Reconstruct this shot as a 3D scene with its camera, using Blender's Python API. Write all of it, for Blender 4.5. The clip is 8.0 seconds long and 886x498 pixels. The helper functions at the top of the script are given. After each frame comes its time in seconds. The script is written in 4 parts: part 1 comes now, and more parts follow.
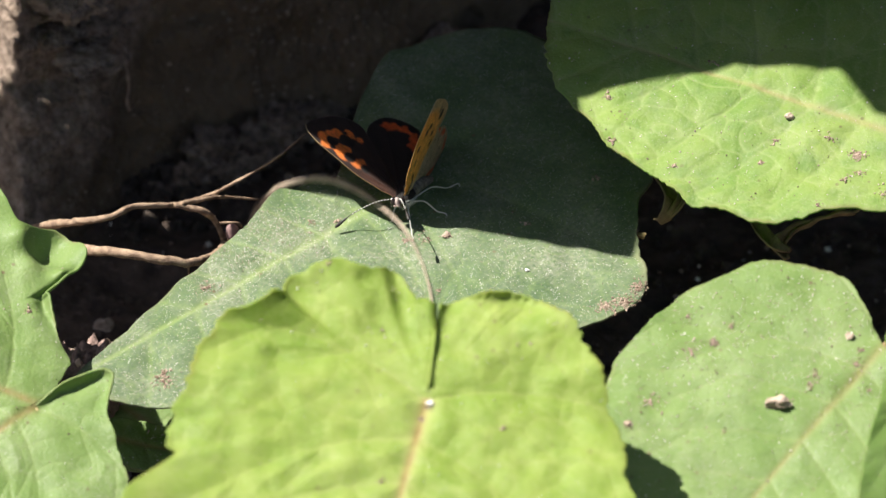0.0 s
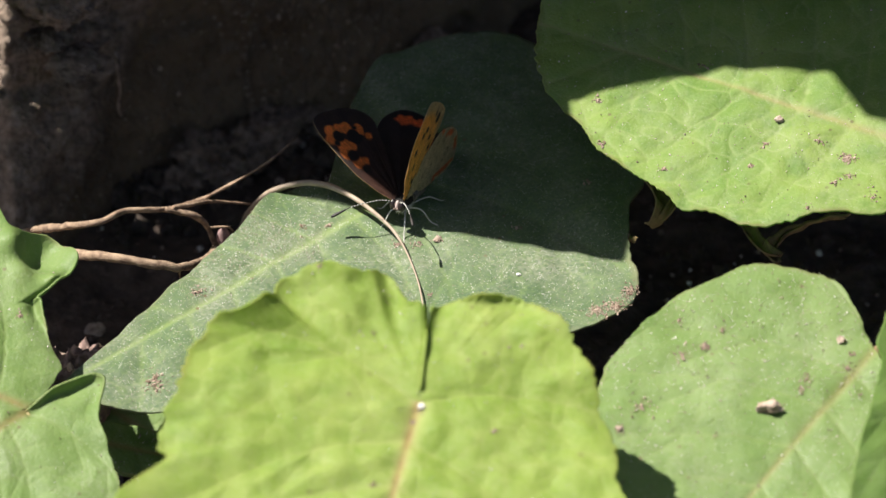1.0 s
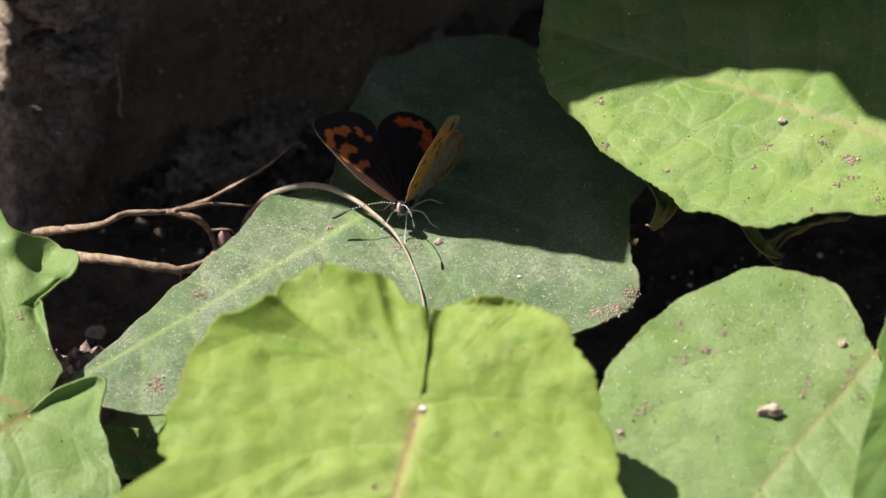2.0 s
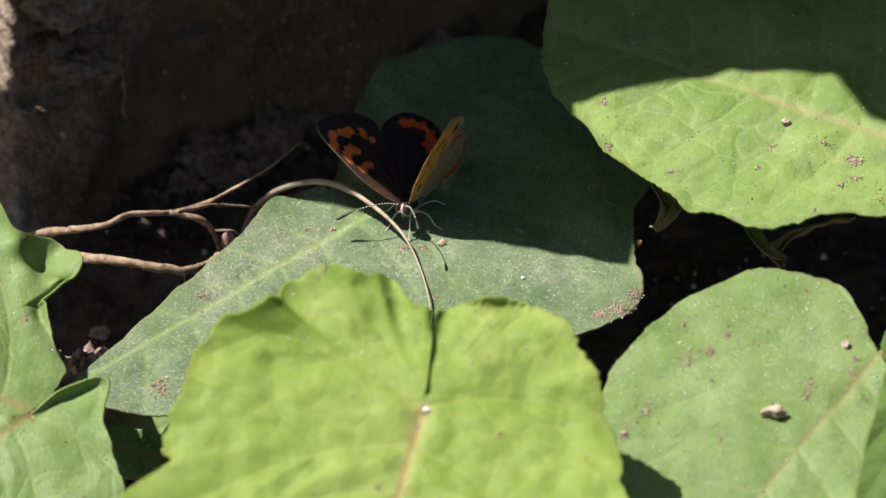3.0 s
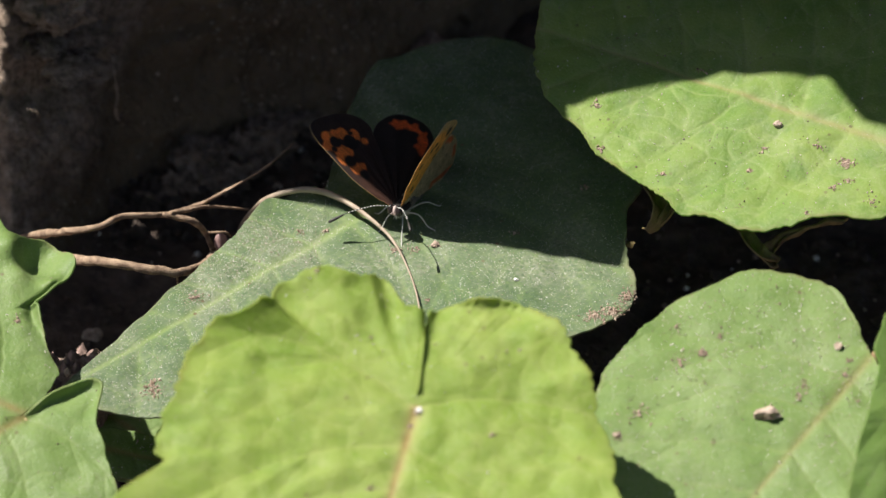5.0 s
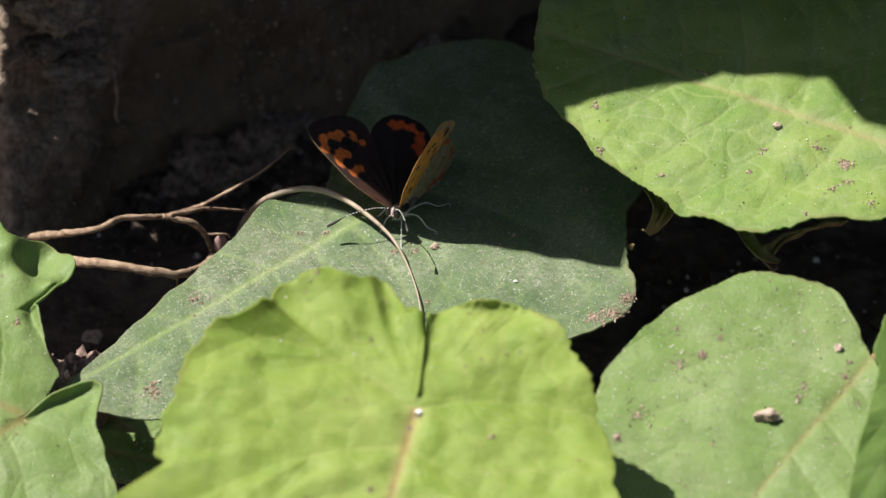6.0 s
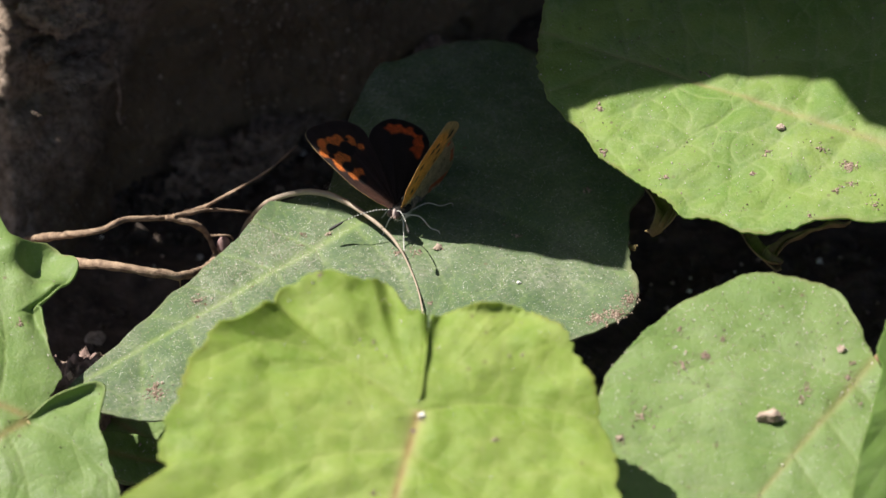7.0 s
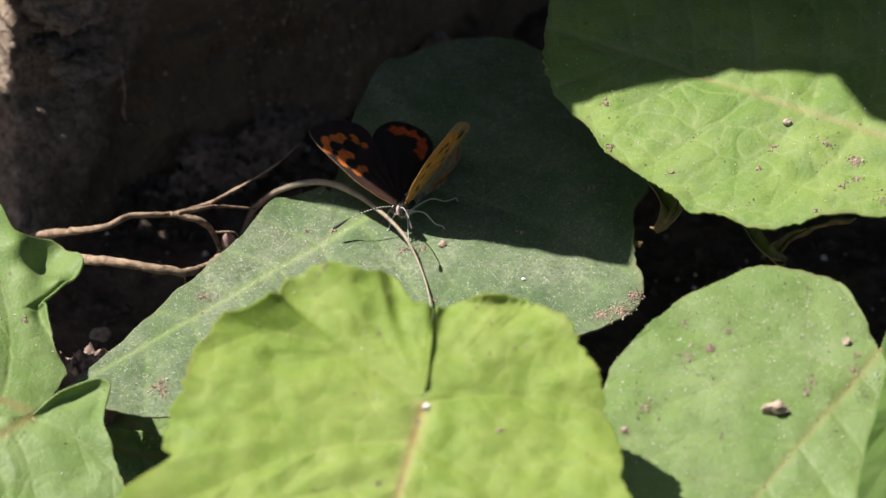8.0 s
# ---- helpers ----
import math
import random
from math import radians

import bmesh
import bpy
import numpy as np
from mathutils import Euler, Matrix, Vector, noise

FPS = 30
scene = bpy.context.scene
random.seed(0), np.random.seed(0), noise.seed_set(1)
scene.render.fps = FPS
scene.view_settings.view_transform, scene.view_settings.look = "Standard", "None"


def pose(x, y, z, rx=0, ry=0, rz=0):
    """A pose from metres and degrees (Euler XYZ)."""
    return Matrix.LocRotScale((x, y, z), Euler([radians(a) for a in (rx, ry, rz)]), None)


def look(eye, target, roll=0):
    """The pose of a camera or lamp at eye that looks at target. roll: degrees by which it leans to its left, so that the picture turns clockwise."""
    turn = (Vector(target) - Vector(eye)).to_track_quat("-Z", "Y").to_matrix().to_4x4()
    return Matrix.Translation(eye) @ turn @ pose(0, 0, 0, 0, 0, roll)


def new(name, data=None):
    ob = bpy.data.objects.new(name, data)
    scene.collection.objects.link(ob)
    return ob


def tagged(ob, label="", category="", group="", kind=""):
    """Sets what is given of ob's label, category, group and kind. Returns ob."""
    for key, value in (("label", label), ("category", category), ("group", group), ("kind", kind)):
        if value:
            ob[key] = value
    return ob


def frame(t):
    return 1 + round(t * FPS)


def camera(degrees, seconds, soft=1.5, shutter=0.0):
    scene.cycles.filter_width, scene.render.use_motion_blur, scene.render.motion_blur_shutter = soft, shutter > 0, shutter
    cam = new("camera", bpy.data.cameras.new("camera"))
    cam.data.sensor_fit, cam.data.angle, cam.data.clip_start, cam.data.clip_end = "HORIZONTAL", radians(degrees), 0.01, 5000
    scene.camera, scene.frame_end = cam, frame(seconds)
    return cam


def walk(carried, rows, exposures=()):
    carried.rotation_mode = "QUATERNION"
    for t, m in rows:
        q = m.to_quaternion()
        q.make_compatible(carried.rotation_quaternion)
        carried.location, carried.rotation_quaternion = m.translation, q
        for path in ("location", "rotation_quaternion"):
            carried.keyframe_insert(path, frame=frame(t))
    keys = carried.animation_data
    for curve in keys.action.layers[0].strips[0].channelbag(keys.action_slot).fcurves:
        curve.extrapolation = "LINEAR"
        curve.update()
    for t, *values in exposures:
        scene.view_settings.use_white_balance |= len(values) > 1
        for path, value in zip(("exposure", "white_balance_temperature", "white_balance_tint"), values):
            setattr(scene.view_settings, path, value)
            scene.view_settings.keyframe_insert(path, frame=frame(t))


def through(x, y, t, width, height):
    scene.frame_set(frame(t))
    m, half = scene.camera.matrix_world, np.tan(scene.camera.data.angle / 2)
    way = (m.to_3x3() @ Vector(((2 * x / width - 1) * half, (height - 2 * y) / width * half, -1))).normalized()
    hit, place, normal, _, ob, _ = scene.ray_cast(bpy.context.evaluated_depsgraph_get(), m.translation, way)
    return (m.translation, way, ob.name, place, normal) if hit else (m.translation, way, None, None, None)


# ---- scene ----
# lengths below are in this unit, a little under a millimetre
MM = 0.0009
EYE = Vector((0.0, -867.0, 677.0)) * MM

# the camera: a long lens held by hand, resting on one spot
cam = camera(6.6, 8.0, soft=1.5, shutter=0.6)
cam.data.dof.use_dof = True
cam.data.dof.focus_distance = 1094 * MM
cam.data.dof.aperture_fstop = 34.0


def aim(dx, dy, roll):
    """The camera turned so that the picture moves dx, dy steps; one step is 0.081 units at the butterfly."""
    step = 0.0809 * MM
    return look(EYE, (-dx * step, 0.6154 * dy * step, 0.788 * dy * step), roll)


PATH = [
    (0.0, 20.7, -12.1, 0.0), (0.5, 13.6, -6.2, 0.0), (1.0, 5.2, -4.6, 0.0), (1.5, 4.0, -2.6, -0.05),
    (3.0, 13.6, 1.5, -0.01), (3.5, 0.0, 0.0, 0.0), (4.0, -24.3, -5.8, -0.05), (4.5, -27.3, 2.5, -0.05),
    (5.0, 0.8, 4.6, 0.0), (6.5, 0.0, 9.4, 0.0), (7.0, 5.6, 9.9, -0.06), (7.5, 10.5, 6.8, -0.02), (8.0, 14.2, 3.8, -0.06),
]
# the picture darkens a little in the first two seconds
EXPOSURE = 0.81
STOPS = [(0.0, 0.36), (0.5, 0.26), (1.0, 0.18), (1.5, 0.12), (3.0, 0.04), (3.5, 0.0), (8.0, 0.0)]
walk(cam, [(t, aim(dx, dy, roll)) for t, dx, dy, roll in PATH], [(t, EXPOSURE + e) for t, e in STOPS])

# ---- light: a high sun and a clear sky ----
TO_SUN = Vector((-0.50, 0.10, 0.86)).normalized()
world = bpy.data.worlds.new("world")
scene.world = world
world.use_nodes = True
sky = world.node_tree.nodes.new("ShaderNodeTexSky")
sky.sky_type = "NISHITA"
sky.sun_disc = False
sky.dust_density = 2.0
sky.sun_elevation = math.asin(TO_SUN.z)
sky.sun_rotation = math.atan2(TO_SUN.x, TO_SUN.y)
world.node_tree.links.new(sky.outputs[0], world.node_tree.nodes["Background"].inputs[0])
world.node_tree.nodes["Background"].inputs[1].default_value = 0.039
sun = new("sun", bpy.data.lights.new("sun", "SUN"))
sun.data.energy = 5.0
sun.data.angle = radians(0.6)
sun.data.color = (1.0, 0.95, 0.86)
sun.matrix_world = look(TO_SUN * 3, (0, 0, 0))


# ---- materials ----
class Nodes:
    """A short hand for building a node material."""

    def __init__(self, name):
        self.mat = bpy.data.materials.new(name)
        self.mat.use_nodes = True
        self.tree = self.mat.node_tree
        self.tree.nodes.clear()

    def add(self, kind, ins=None, **props):
        n = self.tree.nodes.new("ShaderNode" + kind)
        for k, v in props.items():
            setattr(n, k, v)
        for k, v in (ins or {}).items():
            if isinstance(v, bpy.types.NodeSocket):
                self.tree.links.new(v, n.inputs[k])
            else:
                n.inputs[k].default_value = v
        return n

    def coords(self, scale):
        c = self.add("TexCoord")
        m = self.add("Mapping", {"Vector": c.outputs["Object"]})
        m.inputs["Scale"].default_value = (scale / MM,) * 3
        return m.outputs[0]

    def noise(self, scale, detail=4, rough=0.55):
        return self.add("TexNoise", {"Vector": self.coords(scale), "Scale": 1.0, "Detail": detail, "Roughness": rough}).outputs[0]

    def cells(self, scale, feature="F1"):
        return self.add("TexVoronoi", {"Vector": self.coords(scale), "Scale": 1.0}, feature=feature).outputs[0]

    def span(self, value, a, b, c=0.0, d=1.0):
        return self.add("MapRange", {0: value, 1: a, 2: b, 3: c, 4: d}).outputs[0]

    def math(self, op, a, b=0.0):
        return self.add("Math", {0: a, 1: b}, operation=op).outputs[0]

    def mix(self, fac, a, b):
        n = self.add("Mix", data_type="RGBA")
        for i, v in ((0, fac), (6, a), (7, b)):
            if isinstance(v, bpy.types.NodeSocket):
                self.tree.links.new(v, n.inputs[i])
            else:
                n.inputs[i].default_value = (*v, 1) if i and len(v) == 3 else v
        return n.outputs[2]

    def attr(self, name):
        return self.add("Attribute", attribute_name=name).outputs["Fac"]

    def bump(self, height, strength, distance):
        return self.add("Bump", {"Height": height, "Strength": strength, "Distance": distance * MM}).outputs[0]

    def done(self, shader):
        out = self.add("OutputMaterial")
        self.tree.links.new(shader, out.inputs[0])
        return self.mat


def leaf_material(name, deep, light, vein, through_light, dust=0.25, glow=0.4, rough=0.5, margin=(0.20, 0.13, 0.06), veined=0.5, rib=(0.30, 0.20, 0.10), sparkle=0.3, gloss=0.28, flank=0.2, netted=0.2):
    """A living leaf: mottled green, paler veins, dust, and light that passes through."""
    n = Nodes(name)
    col = n.mix(n.span(n.noise(0.06), 0.35, 0.65), deep, light)
    col = n.mix(n.span(n.noise(0.45, 4), 0.45, 0.75, 0.0, 0.35), col, light)
    col = n.mix(n.span(n.noise(0.16, 3), 0.54, 0.70, 0.0, 0.7), col, deep)
    col = n.mix(n.span(n.noise(0.3, 2, 0.4), 0.56, 0.66, 0.0, 0.45), col, deep)
    col = n.mix(n.span(n.noise(0.22, 3, 0.6), 0.46, 0.34, 0.0, 0.4), col, light)
    col = n.mix(n.span(n.noise(2.2, 4, 0.7), 0.46, 0.70, 0.0, 0.32), col, vein)
    fine = n.cells(0.95, "DISTANCE_TO_EDGE")
    col = n.mix(n.span(fine, 0.0, 0.08, 0.10, 0.0), col, vein)
    col = n.mix(n.math("MULTIPLY", n.attr("net"), netted), col, vein)
    col = n.mix(n.math("MULTIPLY", n.attr("vein"), veined), col, vein)
    col = n.mix(n.math("MULTIPLY", n.attr("flank"), flank), col, vein)
    col = n.mix(n.math("MULTIPLY", n.attr("rib"), n.span(n.noise(0.3, 3), 0.3, 0.6, 0.45, 0.95)), col, rib)
    patches = n.math("MULTIPLY", n.span(n.noise(0.09, 5), 0.40, 0.68), n.span(n.noise(1.6, 3), 0.30, 0.65))
    col = n.mix(n.math("MULTIPLY", patches, dust), col, (0.42, 0.40, 0.34))
    specks = n.math("MULTIPLY", n.span(n.cells(3.4), 0.27, 0.15), n.span(n.noise(0.9, 2), 0.45, 0.62))
    col = n.mix(n.math("MULTIPLY", specks, sparkle), col, (0.75, 0.74, 0.68))
    blots = n.math("MULTIPLY", n.span(n.cells(0.33), 0.11, 0.07), n.span(n.noise(0.07, 2), 0.50, 0.58))
    col = n.mix(n.math("MULTIPLY", blots, 0.8), col, (0.16, 0.10, 0.07))
    col = n.mix(n.math("MULTIPLY", n.span(n.attr("margin"), 0.97, 0.995), n.span(n.noise(0.12), 0.42, 0.66, 0.0, 0.7)), col, margin)
    relief = n.math("ADD", n.span(fine, 0.0, 0.25, 0.0, 0.22), n.math("MULTIPLY", n.noise(2.6, 3), 0.9))
    nor = n.bump(relief, 0.4, 0.2)
    p = n.add("BsdfPrincipled", {"Base Color": col, "Roughness": n.span(n.noise(0.8), 0.3, 0.7, rough - 0.08, rough + 0.12), "Normal": nor,
                                 "Specular IOR Level": gloss})
    tr = n.add("BsdfTranslucent", {"Color": n.mix(n.math("MULTIPLY", n.attr("vein"), 0.4), through_light, vein), "Normal": nor})
    return n.done(n.add("MixShader", {0: glow, 1: p.outputs[0], 2: tr.outputs[0]}).outputs[0])


def plain_material(name, a, b, scale, rough=0.8, bump=0.3, depth=0.3, metal=0.0, second=None, second_scale=1.0):
    """Two colours mottled together, with grain of the same kind."""
    n = Nodes(name)
    big = n.noise(scale, 6, 0.6)
    col = n.mix(n.span(big, 0.35, 0.65), a, b)
    if second:
        col = n.mix(n.span(n.noise(second_scale, 4), 0.56, 0.66), col, second)
    h = n.math("ADD", big, n.math("MULTIPLY", n.noise(scale * 5, 4), 0.5))
    p = n.add("BsdfPrincipled", {"Base Color": col, "Roughness": rough, "Metallic": metal, "Normal": n.bump(h, bump, depth)})
    return n.done(p.outputs[0])


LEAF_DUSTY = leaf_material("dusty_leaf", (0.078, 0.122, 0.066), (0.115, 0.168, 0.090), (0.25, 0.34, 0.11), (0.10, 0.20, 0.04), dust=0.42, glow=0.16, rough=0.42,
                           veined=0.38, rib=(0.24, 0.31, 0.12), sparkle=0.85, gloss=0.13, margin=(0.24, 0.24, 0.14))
LEAF_FRESH = leaf_material("fresh_leaf", (0.192, 0.309, 0.042), (0.310, 0.404, 0.088), (0.50, 0.52, 0.20), (0.46, 0.57, 0.07), dust=0.12, glow=0.42, veined=0.22, rough=0.58, margin=(0.24, 0.24, 0.05),
                           rib=(0.36, 0.20, 0.09), sparkle=0.08, flank=0.6)
LEAF_UPPER = leaf_material("upper_leaf", (0.128, 0.240, 0.048), (0.272, 0.372, 0.084), (0.37, 0.45, 0.18), (0.235, 0.46, 0.09), dust=0.26, glow=0.38, veined=0.27, rough=0.58, gloss=0.28, netted=0.5,
                           rib=(0.36, 0.32, 0.13), sparkle=0.35)
LEAF_MID = leaf_material("soft_leaf", (0.132, 0.220, 0.056), (0.214, 0.314, 0.102), (0.27, 0.34, 0.12), (0.18, 0.34, 0.06), dust=0.24, glow=0.30, veined=0.28, margin=(0.23, 0.22, 0.10),
                         rib=(0.30, 0.19, 0.08), sparkle=0.35)
LEAF_THIN = leaf_material("thin_leaf", (0.128, 0.225, 0.045), (0.205, 0.318, 0.080), (0.26, 0.38, 0.12), (0.24, 0.46, 0.06), dust=0.16, glow=0.42, veined=0.28, margin=(0.23, 0.22, 0.10),
                          rib=(0.30, 0.22, 0.10), sparkle=0.25)
SOIL = plain_material("soil", (0.036, 0.025, 0.020), (0.105, 0.072, 0.056), 0.22, 0.95, 0.8, 0.9, second=(0.11, 0.08, 0.066), second_scale=0.5)


def rock_material():
    """Dark brown weathered rock: broad stains, fine grain, small pale mineral specks."""
    n = Nodes("rock")
    broad = n.noise(0.035, 5, 0.6)
    col = n.mix(n.span(broad, 0.35, 0.65), (0.095, 0.066, 0.042), (0.250, 0.180, 0.112))
    col = n.mix(n.span(n.noise(0.4, 6, 0.7), 0.45, 0.70, 0.0, 0.85), col, (0.19, 0.140, 0.10))
    specks = n.math("MULTIPLY", n.span(n.cells(0.6), 0.24, 0.10), n.span(n.noise(0.11, 3), 0.44, 0.58))
    col = n.mix(n.math("MULTIPLY", specks, 0.8), col, (0.34, 0.29, 0.25))
    # paler grey stone to one side of a joint, its colour raised further for the stronger light there
    place = n.add("SeparateXYZ", {0: n.add("TexCoord").outputs["Object"]}).outputs
    slant = n.math("ADD", n.math("MULTIPLY", place[0], 1 / MM), n.math("MULTIPLY", place[2], -0.40 / MM))
    side = n.span(n.math("ADD", slant, n.span(n.noise(0.06, 6, 0.65), 0.2, 0.8, -13.0, 13.0)), -50.0, -42.0, 1.0, 0.0)
    grey = n.mix(n.span(n.noise(0.55, 6, 0.75), 0.38, 0.66), (0.15, 0.11, 0.085), (0.52, 0.41, 0.34))
    col = n.mix(n.math("MULTIPLY", side, 0.85), col, grey)
    h = n.math("ADD", n.math("MULTIPLY", n.noise(0.2, 6, 0.65), 1.0), n.math("MULTIPLY", n.noise(1.3, 4), 0.35))
    p = n.add("BsdfPrincipled", {"Base Color": col, "Roughness": 0.9, "Normal": n.bump(h, 1.0, 2.4)})
    return n.done(p.outputs[0])


ROCK = rock_material()
RUBBLE = plain_material("rubble", (0.035, 0.026, 0.021), (0.13, 0.098, 0.08), 0.6, 0.95, 1.0, 0.9)
CLOD = plain_material("clod", (0.13, 0.095, 0.072), (0.44, 0.335, 0.27), 0.75, 0.95, 1.0, 0.9)


def grit_material():
    """Loose grains, each of its own shade between brown and nearly white."""
    n = Nodes("grit")
    r = n.add("NewGeometry").outputs["Random Per Island"]
    col = n.mix(n.span(r, 0.0, 0.45), (0.09, 0.06, 0.045), (0.34, 0.25, 0.20))
    col = n.mix(n.span(r, 0.42, 0.9), col, (0.76, 0.73, 0.68))
    return n.done(n.add("BsdfPrincipled", {"Base Color": col, "Roughness": n.span(n.noise(2.0), 0.3, 0.7, 0.35, 0.8)}).outputs[0])


GRIT = grit_material()


def dirt_material():
    """Crumbs of pinkish brown earth, each of its own shade."""
    n = Nodes("dirt")
    r = n.add("NewGeometry").outputs["Random Per Island"]
    col = n.mix(r, (0.16, 0.105, 0.072), (0.46, 0.36, 0.29))
    return n.done(n.add("BsdfPrincipled", {"Base Color": col, "Roughness": 0.85}).outputs[0])


DIRT = dirt_material()
STONE = plain_material("pebble_stone", (0.24, 0.17, 0.13), (0.50, 0.40, 0.33), 0.5, 0.8, 0.6, 0.2)
QUARTZ = plain_material("quartz", (0.70, 0.68, 0.64), (0.85, 0.84, 0.82), 0.8, 0.25, 0.2, 0.1)
TWIG = plain_material("twig_bark", (0.15, 0.095, 0.065), (0.40, 0.285, 0.195), 0.7, 0.85, 0.9, 0.35)
STALK = plain_material("stalk_skin", (0.26, 0.20, 0.15), (0.42, 0.34, 0.26), 0.4, 0.6, 0.3, 0.1)
PETIOLE = plain_material("petiole_skin", (0.30, 0.19, 0.12), (0.42, 0.36, 0.16), 0.3, 0.5, 0.3, 0.1)
PINK_EARTH = plain_material("pink_earth", (0.13, 0.085, 0.072), (0.36, 0.25, 0.22), 0.5, 0.95, 1.0, 0.6)
BRACT = plain_material("bract", (0.20, 0.11, 0.11), (0.42, 0.28, 0.27), 0.5, 0.8, 0.4, 0.2)
DRY = plain_material("dry_leaf", (0.10, 0.062, 0.032), (0.30, 0.22, 0.095), 0.3, 0.7, 0.5, 0.3)


# ---- building helpers ----
def link_mesh(name, verts, faces, material, parent=None, label="", smooth=True):
    me = bpy.data.meshes.new(name)
    me.from_pydata([tuple(v) for v in verts], [], faces)
    for m in material if isinstance(material, (list, tuple)) else [material]:
        me.materials.append(m)
    if smooth:
        me.polygons.foreach_set("use_smooth", [True] * len(me.polygons))
    ob = new(name, me)
    if parent:
        ob.parent = parent
    if label:
        tagged(ob, label)
    return ob


def float_attribute(ob, name, values):
    a = ob.data.attributes.new(name, "FLOAT", "POINT")
    a.data.foreach_set("value", np.asarray(values, dtype=np.float32))


def smooth_line(points, per=6):
    """A soft curve through points."""
    p = [Vector(q) for q in points]
    p = [2 * p[0] - p[1]] + p + [2 * p[-1] - p[-2]]
    out = []
    for i in range(1, len(p) - 2):
        for k in range(per):
            t = k / per
            a, b, c, d = p[i - 1:i + 3]
            out.append(0.5 * (2 * b + (c - a) * t + (2 * a - 5 * b + 4 * c - d) * t * t + (3 * b - a - 3 * c + d) * t ** 3))
    return out + [p[-2]]


def tube(points, radius, sides=8, knots=0.0, per=6, seed=0.0):
    """Vertices and faces of a tapered stem along a soft curve; radius is a function of 0..1, in units."""
    line = smooth_line(points, per)
    verts, faces, side = [], [], Vector((0.31, 0.2, 0.93))
    for i, p in enumerate(line):
        d = (line[min(i + 1, len(line) - 1)] - line[max(i - 1, 0)]).normalized()
        u = d.cross(side).normalized()
        v = d.cross(u)
        r = radius(i / (len(line) - 1))
        for k in range(sides):
            a = 2 * math.pi * k / sides
            rr = r * (1 + knots * noise.noise(p * 0.55 + Vector((math.cos(a), math.sin(a), seed))))
            verts.append((p + (u * math.cos(a) + v * math.sin(a)) * rr) * MM)
    n = len(line)
    for i in range(n - 1):
        for k in range(sides):
            faces.append((i * sides + k, i * sides + (k + 1) % sides, (i + 1) * sides + (k + 1) % sides, (i + 1) * sides + k))
    verts += [line[0] * MM, line[-1] * MM]
    for k in range(sides):
        faces.append((len(verts) - 2, (k + 1) % sides, k))
        faces.append((len(verts) - 1, (n - 1) * sides + k, (n - 1) * sides + (k + 1) % sides))
    return verts, faces


def lump(centre, size, seed, rough=0.35, rings=10, squash=(1, 1, 0.7)):
    """An uneven stone or clod."""
    bm = bmesh.new()
    bmesh.ops.create_icosphere(bm, subdivisions=rings, radius=1.0)
    for v in bm.verts:
        q = v.co * 1.1 + Vector((seed * 3.7, seed, -seed))
        k = 1 + rough * noise.noise(q) + rough * 0.5 * noise.noise(q * 2.7) + rough * 0.35 * noise.noise(q * 6) + (rough * 0.25 * noise.noise(q * 13) if rings > 4 else 0)
        v.co = Vector((v.co.x * squash[0], v.co.y * squash[1], v.co.z * squash[2])) * k * size
    verts = [(v.co + Vector(centre)) * MM for v in bm.verts]
    faces = [[v.index for v in f.verts] for f in bm.faces]
    bm.free()
    return verts, faces


def grains(places, name, material, rng, low, high, parent=None):
    """Many small angular grains at the places given (point, normal), as one object."""
    verts, faces = [], []
    for p, nor in places:
        s = rng.uniform(low, high) * (1.0 if rng.random() < 0.85 else 1.7)
        base = len(verts)
        turn = Euler((rng.uniform(0, 6), rng.uniform(0, 6), rng.uniform(0, 6))).to_matrix()
        for c in ((1, 0, 0), (-1, 0, 0), (0, 1, 0), (0, -1, 0), (0, 0, 1), (0, 0, -1)):
            w = turn @ (Vector(c) * s * rng.uniform(0.55, 1.1))
            verts.append((p + nor * s * 0.35 + w) * MM)
        for a, b, c in ((0, 2, 4), (2, 1, 4), (1, 3, 4), (3, 0, 4), (2, 0, 5), (1, 2, 5), (3, 1, 5), (0, 3, 5)):
            faces.append((base + a, base + b, base + c))
    return tagged(link_mesh(name, verts, faces, material, parent, smooth=False), kind="stuff")


# ---- soil ----
SOIL_Z = -35.0


def soil_height(x, y):
    q = Vector((x, y, 0))
    h = 3.2 * noise.noise(q * 0.035) + 1.8 * noise.noise(q * 0.11 + Vector((5, 1, 0))) + 0.9 * noise.noise(q * 0.33) + 0.45 * noise.noise(q * 0.9)
    return SOIL_Z + h * max(0.0, 1 - max(abs(x), abs(y)) / 900.0)


def axis(fine, step, far):
    a = list(np.arange(-fine, fine + step, step))
    d, x = step, fine
    while x < far:
        d *= 1.35
        x += d
        a.append(x)
        a.insert(0, -x)
    return a


